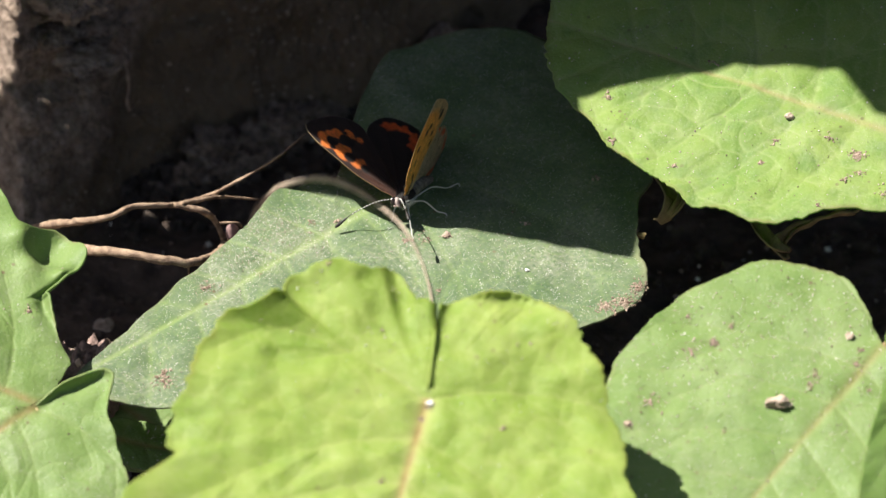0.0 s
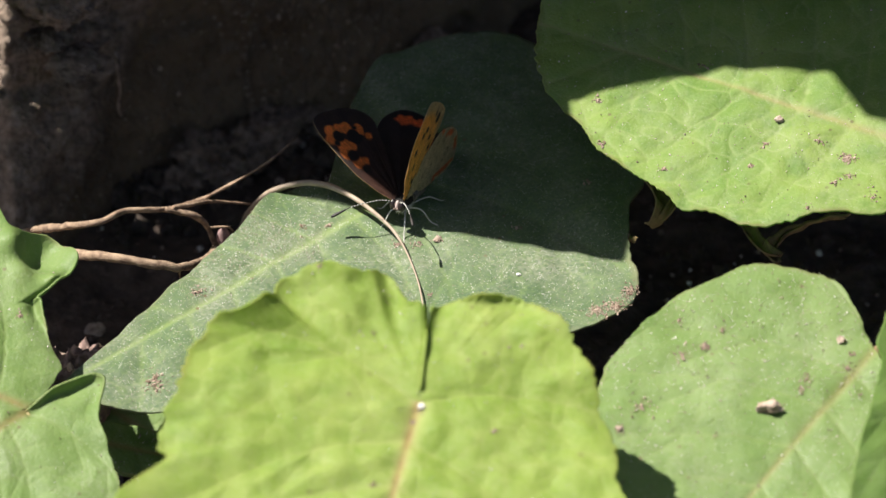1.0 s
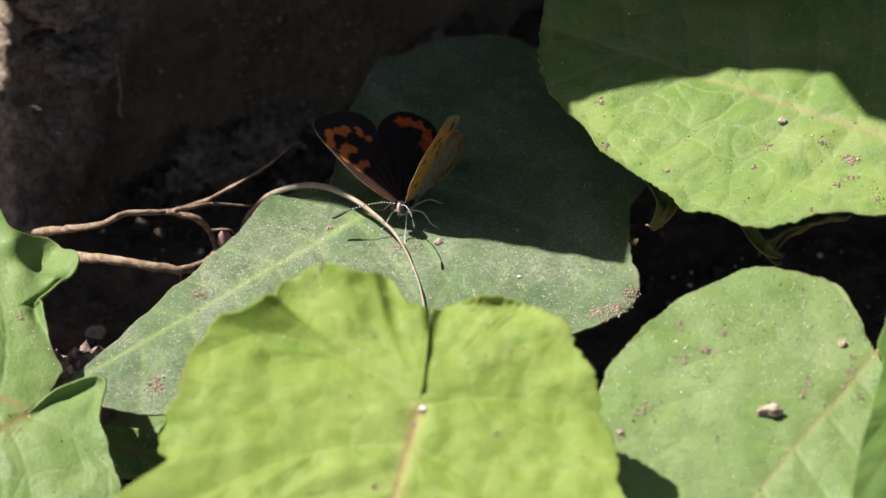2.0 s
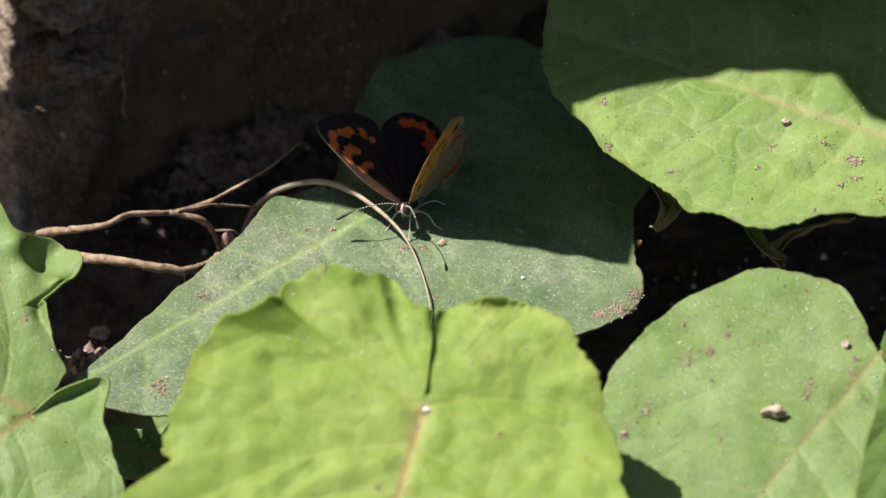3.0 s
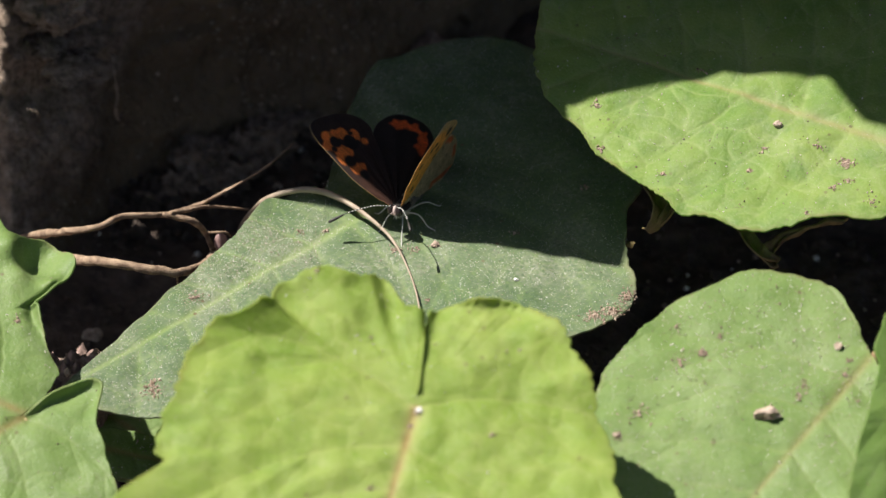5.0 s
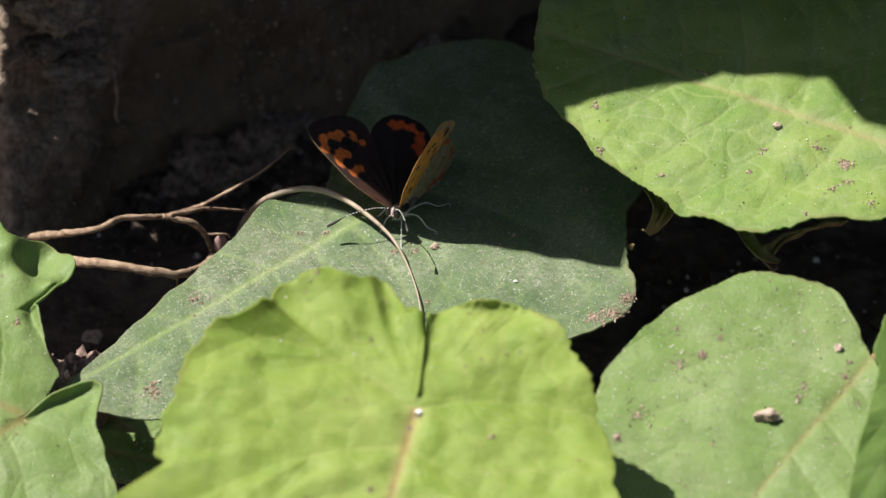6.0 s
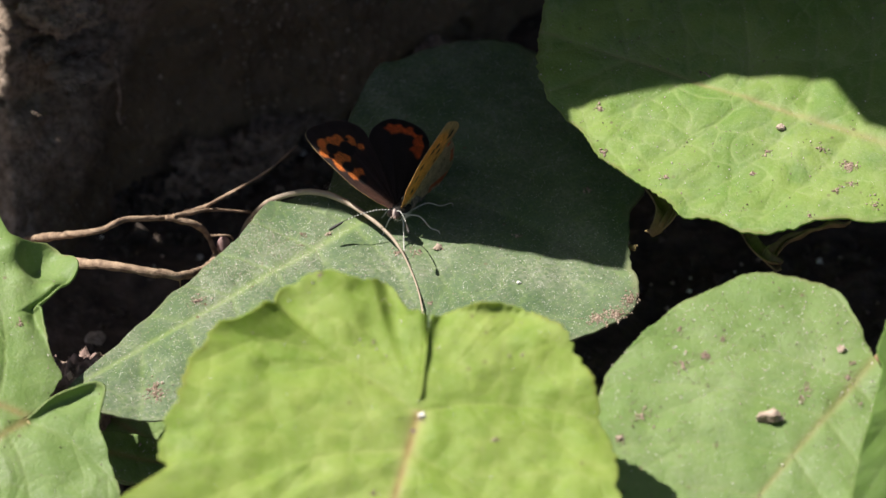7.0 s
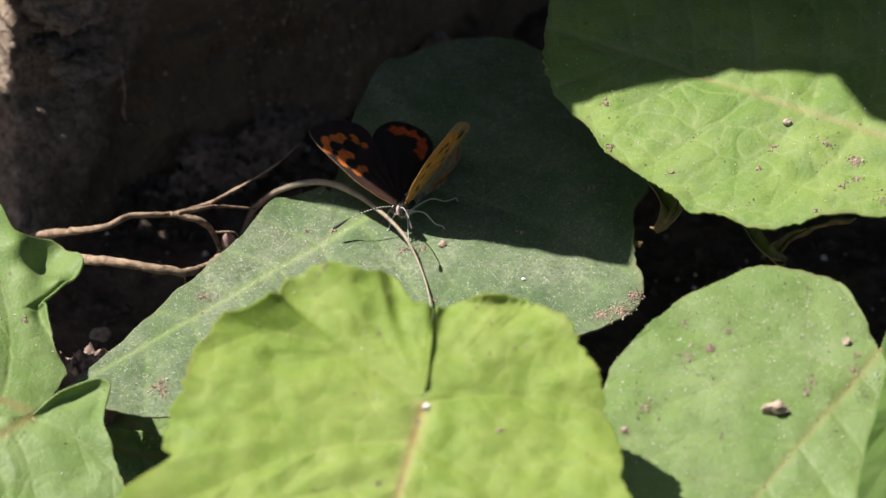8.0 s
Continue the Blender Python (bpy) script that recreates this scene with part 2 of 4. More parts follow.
def ground():
    xs, ys = axis(105, 1.1, 60000), axis(115, 1.1, 60000)
    verts = [(x * MM, y * MM, soil_height(x, y) * MM) for y in ys for x in xs]
    w = len(xs)
    faces = [(j * w + i, j * w + i + 1, (j + 1) * w + i + 1, (j + 1) * w + i) for j in range(len(ys) - 1) for i in range(w - 1)]
    tagged(link_mesh("ground", verts, faces, SOIL), "dark crumbly damp garden soil", "ground", kind="structure")
    rng = random.Random(4)
    spots = []
    for _ in range(2600):
        x, y = rng.uniform(-80, 90), rng.uniform(-60, 105)
        if x < -34 and y < 40 and rng.random() < 0.7:
            continue
        spots.append((Vector((x, y, soil_height(x, y))), Vector((0, 0, 1))))
    tagged(grains(spots[:1500], "soil_crumbs", SOIL, rng, 0.3, 1.2), "small dark crumbs lying on the soil", "soil")
    near = []
    for _ in range(900):
        x = rng.uniform(-50, 4)
        y = 60 + 0.55 * (x + 44) + rng.gauss(0, 6)
        near.append((Vector((x, y, soil_height(x, y) + 0.2)), Vector((0, 0, 1))))
    tagged(grains(near, "rubble", RUBBLE, rng, 0.4, 1.5), "fine crumbly rubble at the foot of the rock", "rubble")
    tagged(grains(spots[1500:], "gravel", GRIT, rng, 0.15, 0.5), "pale sand grains scattered over dark soil", "gravel")


# ---- the rock bank behind, with an unseen overhang added above it to cast shade ----
# the overhang's edge, traced back along the sun from the wanted shadow edges
LIP_X = [-400, -119, -103, -67, -55, -47, -38, -17.8, -16.9, -16.1, -8, 2, 9, 24, 27.5, 34.5, 90, 400]
# how much further up the sun's line the added overhang lies: it climbs to the right
LIFT_AT, LIFT = [-400, -26, 42, 400], [4.0, 4.0, 92.0, 92.0]
LIP_Y = [130, 125, 45, 20.5, 16.0, 12.2, 9.2, 4.8, 12.0, 17.6, 19.3, 20.8, 21.2, 18.6, 11.0, 7.5, 5, 20]


def rock_bank():
    xs = list(np.arange(-700, -400, 25)) + list(np.arange(-400, -140, 9)) + list(np.arange(-140, -104, 2.0)) + list(np.arange(-104, -32, 0.8)) + list(np.arange(-32, -8, 0.12)) + list(np.arange(-8, 24, 0.8)) + list(np.arange(24, 150, 2.4)) + list(np.arange(150, 400, 10)) + list(np.arange(400, 701, 25))
    rows, tops = [], []
    along = np.arange(-700, 760, 0.5)
    lip_line = along - np.interp(along, LIFT_AT, LIFT) * 0.5 / 0.86
    for x in xs:
        foot = 50 + 0.72 * (x + 56) if x < 20 else 104.7 + 0.1 * (x - 20)
        foot = foot if x > -65 else 43.5 + 1.6 * min(120.0, -65 - x)
        u = float(np.interp(x, lip_line, along))
        lift = float(np.interp(u, LIFT_AT, LIFT))
        lip, top = float(np.interp(u, LIP_X, LIP_Y)) + lift * 0.1 / 0.86, 75 + lift
        prof = [(foot - 4, -60), (foot, SOIL_Z), (foot + 6, -12), (foot + 10, 18), (foot + 8, 50), (foot + 6, 50 + 0.4 * lift), (max(foot - 4, lip + 16), top - 12), (lip + 5, top - 4),
                (lip, top), (lip + 14, top + 4), (lip + 44, top + 24), (lip + 100, top + 44), (lip + 220, top + 60), (620, top + 60), (820, -70)]
        counts = [6, 34, 60, 24, 8, 12, 12, 6, 6, 10, 10, 8, 8, 3]
        line = []
        for (a, b), (c, d), k in zip(prof, prof[1:], counts):
            line += [(a + (c - a) * i / k, b + (d - b) * i / k) for i in range(k)]
        line.append(prof[-1])
        # the bank sinks into the ground at both ends
        f = 1 - min(1.0, max(0.0, (abs(x) - 260) / 420)) ** 2
        tops.append(top)
        rows.append([(y, SOIL_Z - 25 + (z - SOIL_Z + 25) * f) for y, z in line])
    verts = []
    for x, line, top in zip(xs, rows, tops):
        for j, (y, z) in enumerate(line):
            q = Vector((x, y, z))
            k = 6.5 * noise.noise(q * 0.022) + 3.4 * noise.noise(q * Vector((0.03, 0.03, 0.10)).x + Vector((0, 0, z * 0.05)))
            k += 1.8 * abs(noise.noise(q * 0.12)) + 1.2 * noise.noise(q * 0.22) + 0.7 * noise.noise(q * 0.5) + 0.35 * noise.noise(q * 1.1)
            k += 2.4 * math.exp(-((z + 7.4 + 0.12 * (x + 56) + 1.2 * noise.noise(q * 0.3)) / 1.3) ** 2) * max(0.0, 1 - abs(x + 56) / 8)
            k -= 3.6 * math.exp(-((z + 4 + 0.12 * (x + 56) + 1.5 * noise.noise(q * 0.15)) / 1.2) ** 2) * max(0.0, 1 - abs(x + 56) / 9)
            k += 1.8 * math.exp(-((x + 50 - 0.2 * z) / 4.0) ** 2) if z < -8 else 0.0
            block = noise.voronoi(Vector((x * 0.05 + 0.25 * noise.noise(q * 0.08), z * 0.075 + 0.2 * noise.noise(q * 0.11 + Vector((3, 0, 0))), 0.7)))
            k += 1.6 * (noise.cell(block[1][0] * 3.1) - 1.3) * min(1.0, (block[0][1] - block[0][0]) * 7) + 0.9 * abs(noise.noise(q * 0.75)) - 1.4 * math.exp(-((block[0][1] - block[0][0]) / 0.05) ** 2)
            k *= 0.12 if top - 20 < z < top + 16 and y < 75 else 1.0
            verts.append(((x + 0.2 * k) * MM, (y - k) * MM, (z + 0.3 * k) * MM))
    rng = random.Random(9)
    face = [v for v in verts if -72 * MM < v[0] < 12 * MM and -36 * MM < v[2] < 35 * MM and v[1] < 125 * MM]
    bits = [(Vector(v) / MM, Vector((0, -0.8, 0.6))) for v in (rng.choice(face) for _ in range(1500)) if noise.noise(Vector(v) / MM * 0.06) > -0.1]
    tagged(grains(bits, "rock_grit", DIRT, rng, 0.08, 0.36), "pale mineral grains sticking to dark rock", "grit")
    w = len(rows[0])
    faces = [(i * w + j, (i + 1) * w + j, (i + 1) * w + j + 1, i * w + j + 1) for i in range(len(xs) - 1) for j in range(w - 1)]
    tagged(link_mesh("rock_bank", verts, faces, ROCK), "dark brown weathered rock bank with an unseen shade overhang added", "rock", kind="structure")


def ledges():
    """Slabs that jut from the bank, and a thin root hanging beside them."""
    for i, (at, size, squash) in enumerate([((-55.0, 52.4, -6.4), 3.6, (1.05, 1.2, 0.26)), ((-59.6, 57.5, -5.0), 3.0, (1.0, 1.3, 0.30)), ((-57.2, 57.0, 1.6), 4.6, (1.05, 0.9, 0.75))]):
        v, f = lump(at, size, 60 + i * 2.3, 0.55, 5, squash)
        tagged(link_mesh("rock_ledge", v, f, ROCK), "jutting slab of grey brown weathered rock", "rock", group="slabs of the rock bank")
    root = link_mesh("hanging_root", *tube([(-49.2, 54.5, -5.5), (-48.8, 51.0, -7.0), (-48.6, 50.0, -9.5), (-48.9, 49.6, -12.5), (-48.5, 50.5, -14.5), (-48.2, 54.0, -16.0)], lambda u: 0.34 - 0.12 * u, 7, 0.5), CLOD)
    tagged(root, "thin dry root hanging from dark rock", "root")


def clods():
    rng = random.Random(21)
    for i, (x, y, s) in enumerate([(-35.5, 62.5, 4.6), (-30.8, 65.0, 3.6), (-27.2, 69.0, 4.2), (-22.8, 72.5, 3.8), (-19.5, 76.5, 2.8), (-40.0, 58.0, 2.2), (-33.5, 69.5, 3.4), (-24.5, 67.0, 2.0), (4, 84, 7), (-45.0, 55.0, 1.7)]):
        v, f = lump((x, y, soil_height(x, y) + s * 0.45), s, i * 1.7, 0.75, 6, (1.0, 0.9, 0.85))
        tagged(link_mesh("soil_clod", v, f, CLOD), "grey brown crumbly clod lying on dark soil", "clod", group="clods at the rock foot")
        bits = [(Vector(p) / MM, Vector((0, -0.4, 0.9))) for p in (rng.choice(v) for _ in range(int(16 * s)))]
        tagged(grains(bits, "clod_crumbs", CLOD, rng, 0.15, 0.55), "loose crumbs on a grey brown clod", "soil")


# ---- leaves ----
RIDERS = {"front": [], "right": [], "upper": []}


def leaf(label, origin, along, normal, joint, radii, material, bend=(0, 0), ripple=0.6, waves=5, quilt=0.5, veins=7, seed=1, rings=84, turns=288,
         jag=0.012, thick=0.3, petiole=None, fine_edge=0.0, group="leaves of the plant", specks=0, swell=None, slit=None, net=0.0, rims=(), ribbed=0.8, dirt=(), small=(0.05, 0.13), crinkle=0.0, key="", pleats=(), folds=(), shade_thin=None):
    """One leaf. radii: how far the blade reaches from origin at even turns, beginning along the midrib and going anticlockwise;
    joint: where the stalk meets the blade, in the blade's own plane."""
    z = Vector(normal).normalized()
    x = (Vector(along) - z * z.dot(Vector(along))).normalized()
    frame_of = Matrix((x, z.cross(x), z)).transposed().to_4x4()
    base = Matrix.Translation(Vector(origin) * MM) @ frame_of
    n = len(radii)
    th = np.arange(turns) * 2 * np.pi / turns
    f = th / (2 * np.pi) * n
    i0 = np.floor(f).astype(int)
    t = f - i0
    rad = np.asarray(radii, float)
    a, b, c, d = (rad[(i0 + k) % n] for k in (-1, 0, 1, 2))
    reach = 0.5 * (2 * b + (c - a) * t + (2 * a - 5 * b + 4 * c - d) * t * t + (3 * b - a - 3 * c + d) * t ** 3)
    reach = np.array([r * (1 + jag * noise.noise(Vector((math.cos(q) * 9, math.sin(q) * 9, seed))) + jag * 0.7 * noise.noise(Vector((math.cos(q) * 30, math.sin(q) * 30, seed))))
                      for r, q in zip(reach, th)])
    if slit:
        away = np.abs((np.degrees(th) - slit[0] + 180) % 360 - 180)
        reach = reach * (1 - slit[2] * np.exp(-(away / slit[1]) ** 4))
    # folds stand up from the margin, steep on one side; reach is cut to keep the outline in the camera's view
    def fold_height(angle):
        up = np.zeros(len(angle))
        for ang, steep, soft_side, high in folds:
            off = (np.degrees(angle) - ang + 180) % 360 - 180
            up += high * np.exp(-(off / np.where(off < 0, steep, soft_side)) ** 2)
        return up
    reach = reach - 0.6 * fold_height(th)
    k = (np.arange(1, rings + 1) / rings) ** 0.85
    X = np.concatenate([[0.0], np.outer(k, reach * np.cos(th)).ravel()])
    Y = np.concatenate([[0.0], np.outer(k, reach * np.sin(th)).ravel()])
    K = np.concatenate([[0.0], np.repeat(k, turns)])
    T = np.concatenate([[0.0], np.tile(th, rings)])
    # veins: a midrib from the joint to the tip, side veins on both sides
    J = np.array(joint, float)
    tip = np.array((radii[0] * 1.0, 0.0))
    rib, length = tip - J, np.hypot(*(tip - J))
    rib = rib / length
    across = np.array((-rib[1], rib[0]))
    rng = random.Random(seed)
    lines = [(J, tip, 0.75, 0.35)]
    for side in (-1, 1):
        for v in range(veins):
            s = length * (v / veins) ** 1.15 * 0.92
            ang = radians((118 if v == 0 else 84 - 34 * v / veins) + rng.uniform(-5, 5))
            p, q = J + rib * s, None
            d0 = rib * math.cos(ang) + across * side * math.sin(ang)
            seglen = 9.0 * length / 60
            for m in range(6):
                q = p + d0 * seglen
                lines.append((p, q, 0.42 * (1 - m / 8), 0.34 * (1 - m / 8)))
                if m in (1, 3):
                    e = d0 * math.cos(0.7) + np.array((-d0[1], d0[0])) * (-side) * math.sin(0.7)
                    lines.append((q, q + e * seglen * 1.6, 0.26, 0.2))
                d0 = d0 + rib * 0.16
                d0 = d0 / np.hypot(*d0)
                p = q
    vein, near = np.zeros(len(X)), np.full(len(X), 99.0)
    for p, q, w0, w1 in lines:
        e = q - p
        s = np.clip(((X - p[0]) * e[0] + (Y - p[1]) * e[1]) / (e @ e), 0, 1)
        dist = np.hypot(X - p[0] - s * e[0], Y - p[1] - s * e[1])
        w = w0 + (w1 - w0) * s
        vein = np.maximum(vein, np.exp(-(dist / w) ** 2) * np.clip(w / 0.45, 0.35, 1))
        near = np.minimum(near, dist)
    Z = bend[0] * X * X + bend[1] * Y * Y
    Z += quilt * (1 - np.exp(-(near / 2.2) ** 2)) - 0.12 * vein
    Z += ripple * K ** 4 * (np.sin(waves * T + seed) + 0.6 * np.sin((2 * waves + 1) * T + 2 * seed))
    soft = np.array([noise.noise(Vector((u * 0.09, v * 0.09, seed))) * 0.9 + noise.noise(Vector((u * 0.28, v * 0.28, seed + 9))) * 0.5 + crinkle * noise.noise(Vector((u * 0.55, v * 0.32, seed + 5))) for u, v in zip(X, Y)])
    Z += quilt * 1.3 * soft
    cell = np.array([(lambda dd: dd[1] - dd[0])(noise.voronoi(Vector((u * 0.15 + 0.5 * noise.noise(Vector((u * 0.12, v * 0.12, 3))), v * 0.15 + 0.5 * noise.noise(Vector((u * 0.12, v * 0.12, 8))), seed + 0.6 * noise.noise(Vector((u * 0.2, v * 0.2, 1))))))[0]) for u, v in zip(X, Y)])
    mesh_lines = np.exp(-(cell / 0.036) ** 2)
    Z += net * (np.clip(cell / 0.45, 0, 1) ** 0.6 - 0.5)
    for ang, width, deep in rims:
        away = np.abs((np.degrees(T) - ang + 180) % 360 - 180)
        Z -= deep * 4 * K ** 7 * (1 - K ** 7) * np.exp(-(away / width) ** 2)
    for ang, width, amp, count in pleats:
        away = np.abs((np.degrees(T) - ang + 180) % 360 - 180)
        Z += amp * K ** 3 * np.sin(count * T + 3.0 * soft) * np.exp(-(away / width) ** 2)
    Z += fold_height(T) * K ** 4
    if swell:
        for cx, cy, size, lift in swell:
            Z += lift * np.exp(-((X - cx) ** 2 + (Y - cy) ** 2) / size ** 2)
    thing = new("leaf")
    thing.matrix_world = base
    verts = np.stack([X, Y, Z], 1) * MM
    faces = [(0, 1 + j, 1 + (j + 1) % turns) for j in range(turns)]
    for i in range(rings - 1):
        o, p = 1 + i * turns, 1 + (i + 1) * turns
        faces += [(o + j, p + j, p + (j + 1) % turns, o + (j + 1) % turns) for j in range(turns)]
    blade = link_mesh("blade", verts.tolist(), faces, material, thing)
    float_attribute(blade, "vein", vein)
    float_attribute(blade, "margin", K)
    float_attribute(blade, "net", mesh_lines)
    s = (X - J[0]) * rib[0] + (Y - J[1]) * rib[1]
    off = np.abs((X - J[0]) * across[0] + (Y - J[1]) * across[1])
    float_attribute(blade, "flank", np.exp(-(off / (1.5 * np.clip(1.1 - s / length, 0.3, 1.1))) ** 2) * (s > -0.4))
    float_attribute(blade, "rib", ribbed * np.exp(-(off / (0.62 * np.clip(1.1 - s / length, 0.2, 1.1))) ** 2) * (s > -0.4))
    m = blade.modifiers.new("thickness", "SOLIDIFY")
    m.thickness, m.offset = thick * MM, -1
    # the raised rib under the blade and the stalk
    steps = [J + rib * length * s for s in (0.0, 0.2, 0.4, 0.6, 0.8, 0.97)]
    pts = []
    for s in steps:
        i = int(np.argmin((X - s[0]) ** 2 + (Y - s[1]) ** 2))
        pts.append((s[0], s[1], Z[i] - thick - 0.8))
    link_mesh("midrib", *tube(pts, lambda u: 0.75 * (1 - 0.8 * u), 6), PETIOLE, thing)
    if petiole:
        inv = base.inverted()
        end = Vector(pts[0]) - Vector((0, 0, 0.7))
        path = [end + Vector((rib[0], rib[1], 0)) * 1.5 + Vector((0, 0, 0.1)), end] + [(inv @ (Vector(p) * MM)) / MM for p in petiole]
        link_mesh("petiole", *tube(path, lambda u: 0.95 + 0.35 * u, 8, 0.1), PETIOLE, thing)
    tagged(thing, label, "leaf", group)
    riders = RIDERS.get(key, [])
    riders.append(thing)
    R, O = frame_of.to_3x3(), Vector(origin)

    def spot(u, v, up=0.0):
        i = int(np.argmin((X - u) ** 2 + (Y - v) ** 2))
        return O + R @ Vector((u, v, Z[i] + up))

    picks = []
    for i in [rng.randrange(1, len(X)) for _ in range(specks * (7 if shade_thin else 4))]:
        clump = 0.5 + 0.5 * noise.noise(Vector((X[i] * 0.16, Y[i] * 0.16, seed + 4)))
        if shade_thin:
            # pale grains thinned over the far half to make its shade darker
            clump *= 1 - 0.85 * min(1.0, max(0.0, (shade_thin[0] * X[i] + shade_thin[1] * Y[i] - shade_thin[2]) / shade_thin[3]))
        if rng.random() < clump * K[i] * 0.9 and K[i] < 0.985:
            picks.append((O + R @ Vector((X[i] + rng.uniform(-.3, .3), Y[i] + rng.uniform(-.3, .3), Z[i])), z))
    if specks:
        riders.append(grains(picks[:specks], "grit", GRIT, rng, *small))
        tagged(riders[-1], "pale sand grains scattered on a green leaf", "grit")
    soil = []
    for u, v, size, count in dirt:
        for _ in range(count * 3):
            a, d = rng.uniform(0, 6.28), abs(rng.gauss(0, size * 0.85))
            cu, cv = u + d * math.cos(a), v + d * math.sin(a) * 0.8
            if np.min((X - cu) ** 2 + (Y - cv) ** 2) < 0.25:
                soil.append((spot(cu, cv), z))
    if soil:
        riders.append(grains(soil, "dirt_crumbs", DIRT, rng, 0.06, 0.19))
        tagged(riders[-1], "brown crumbs of earth clinging to a green leaf", "dirt")
    return spot


LEAF_OF = {}


def leaves():
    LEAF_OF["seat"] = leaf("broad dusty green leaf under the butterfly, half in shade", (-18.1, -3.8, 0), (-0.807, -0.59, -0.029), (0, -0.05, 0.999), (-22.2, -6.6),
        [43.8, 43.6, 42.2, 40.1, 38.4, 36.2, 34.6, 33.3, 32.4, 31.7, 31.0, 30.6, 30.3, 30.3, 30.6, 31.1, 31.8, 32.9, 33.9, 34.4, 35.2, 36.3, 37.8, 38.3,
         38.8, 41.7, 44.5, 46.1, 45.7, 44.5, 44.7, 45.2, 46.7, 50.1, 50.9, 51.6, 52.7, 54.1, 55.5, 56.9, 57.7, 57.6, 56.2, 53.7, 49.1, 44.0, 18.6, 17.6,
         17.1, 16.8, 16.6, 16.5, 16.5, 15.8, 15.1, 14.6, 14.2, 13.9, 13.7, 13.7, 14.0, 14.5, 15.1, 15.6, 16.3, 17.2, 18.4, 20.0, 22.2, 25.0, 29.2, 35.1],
        LEAF_DUSTY, ripple=0.25, quilt=0.35, veins=8, seed=3, rings=110, turns=400, net=0.10, ribbed=0.6, specks=12000, small=(0.028, 0.072), shade_thin=(-0.59, -0.807, 4.0, 8.0),
        petiole=[(0, 30, -10), (5, 45, -25), (8, 55, -38)],
        dirt=[(-28.2, 33.2, 1.6, 90), (-25.5, 32.0, 1.2, 60), (-31.7, 31.5, 1.3, 50), (17.8, -4.7, 0.9, 26), (33.8, 7.6, 1.6, 50), (33.0, 6.6, 0.5, 14), (-8.7, 14.7, 0.4, 6),
              (-11.3, 3.7, 0.9, 16), (-2.7, -8.0, 0.5, 8), (-5.8, -6.0, 0.4, 8), (-16.4, 6.2, 0.5, 14), (-13.5, 5.0, 1.2, 12), (-41.4, 8.7, 0.6, 8), (-27.2, 10.7, 0.5, 8)])
    LEAF_OF["front"] = leaf("bright yellow green heart shaped leaf in full sun", (-3.7, -75.0, 32.0), (-0.233, -0.914, -0.332), (0.05, -0.352, 0.935), (0, 0),
        [40.3, 40.5, 41.0, 39.8, 39.0, 38.5, 38.3, 37.7, 36.9, 36.4, 36.2, 35.9, 34.6, 33.7, 33.1, 31.3, 29.3, 27.9, 27.1, 26.1, 25.0, 24.3, 24.1, 24.0,
         23.6, 23.4, 23.2, 23.1, 22.9, 22.4, 22.0, 21.2, 20.3, 18.8, 17.6, 16.8, 15.7, 14.9, 14.9, 15.4, 15.7, 20.1, 21.3, 22.2, 23.2, 25.1, 25.9, 25.9,
         25.5, 25.4, 26.8, 28.3, 30.3, 31.3, 31.9, 32.2, 32.5, 33.0, 34.4, 35.5, 35.2, 42.9, 45.1, 44.6, 43.8, 43.4, 42.4, 41.5, 41.0, 40.9, 40.8, 40.4],
        LEAF_FRESH, ripple=0.55, waves=6, quilt=0.55, veins=5, seed=7, specks=320, rings=110, turns=640, jag=0.028, net=0.13, crinkle=0.24, key="front", slit=(187.5, 0.95, 0.86), ribbed=0.8, folds=[(214, 4.5, 16, 2.9), (203, 3, 4, 0.7), (249, 3.6, 20, 3.1), (232, 3, 5, 0.8), (192.5, 4.5, 5, 1.3), (181.5, 6, 4, -1.3), (276, 7, 14, 0.8)],
        swell=[(-17, 7, 4, 0.8), (-8, 12, 4, -0.8), (-9, -9, 2.5, -0.5)],
        rims=[(160, 14, 1.3), (243, 8, 0.7)], pleats=[(216, 30, 0.55, 26), (150, 40, 0.22, 13), (290, 50, 0.2, 11)],
        dirt=[(0.4, 0.4, 0.5, 26), (1.6, 10.8, 0.4, 9), (2.7, -0.1, 0.4, 8), (-16.3, -17.6, 0.35, 8), (-9.0, -8.4, 0.3, 4), (-12.1, 11.4, 0.3, 3), (13.3, -2.9, 0.4, 6)])
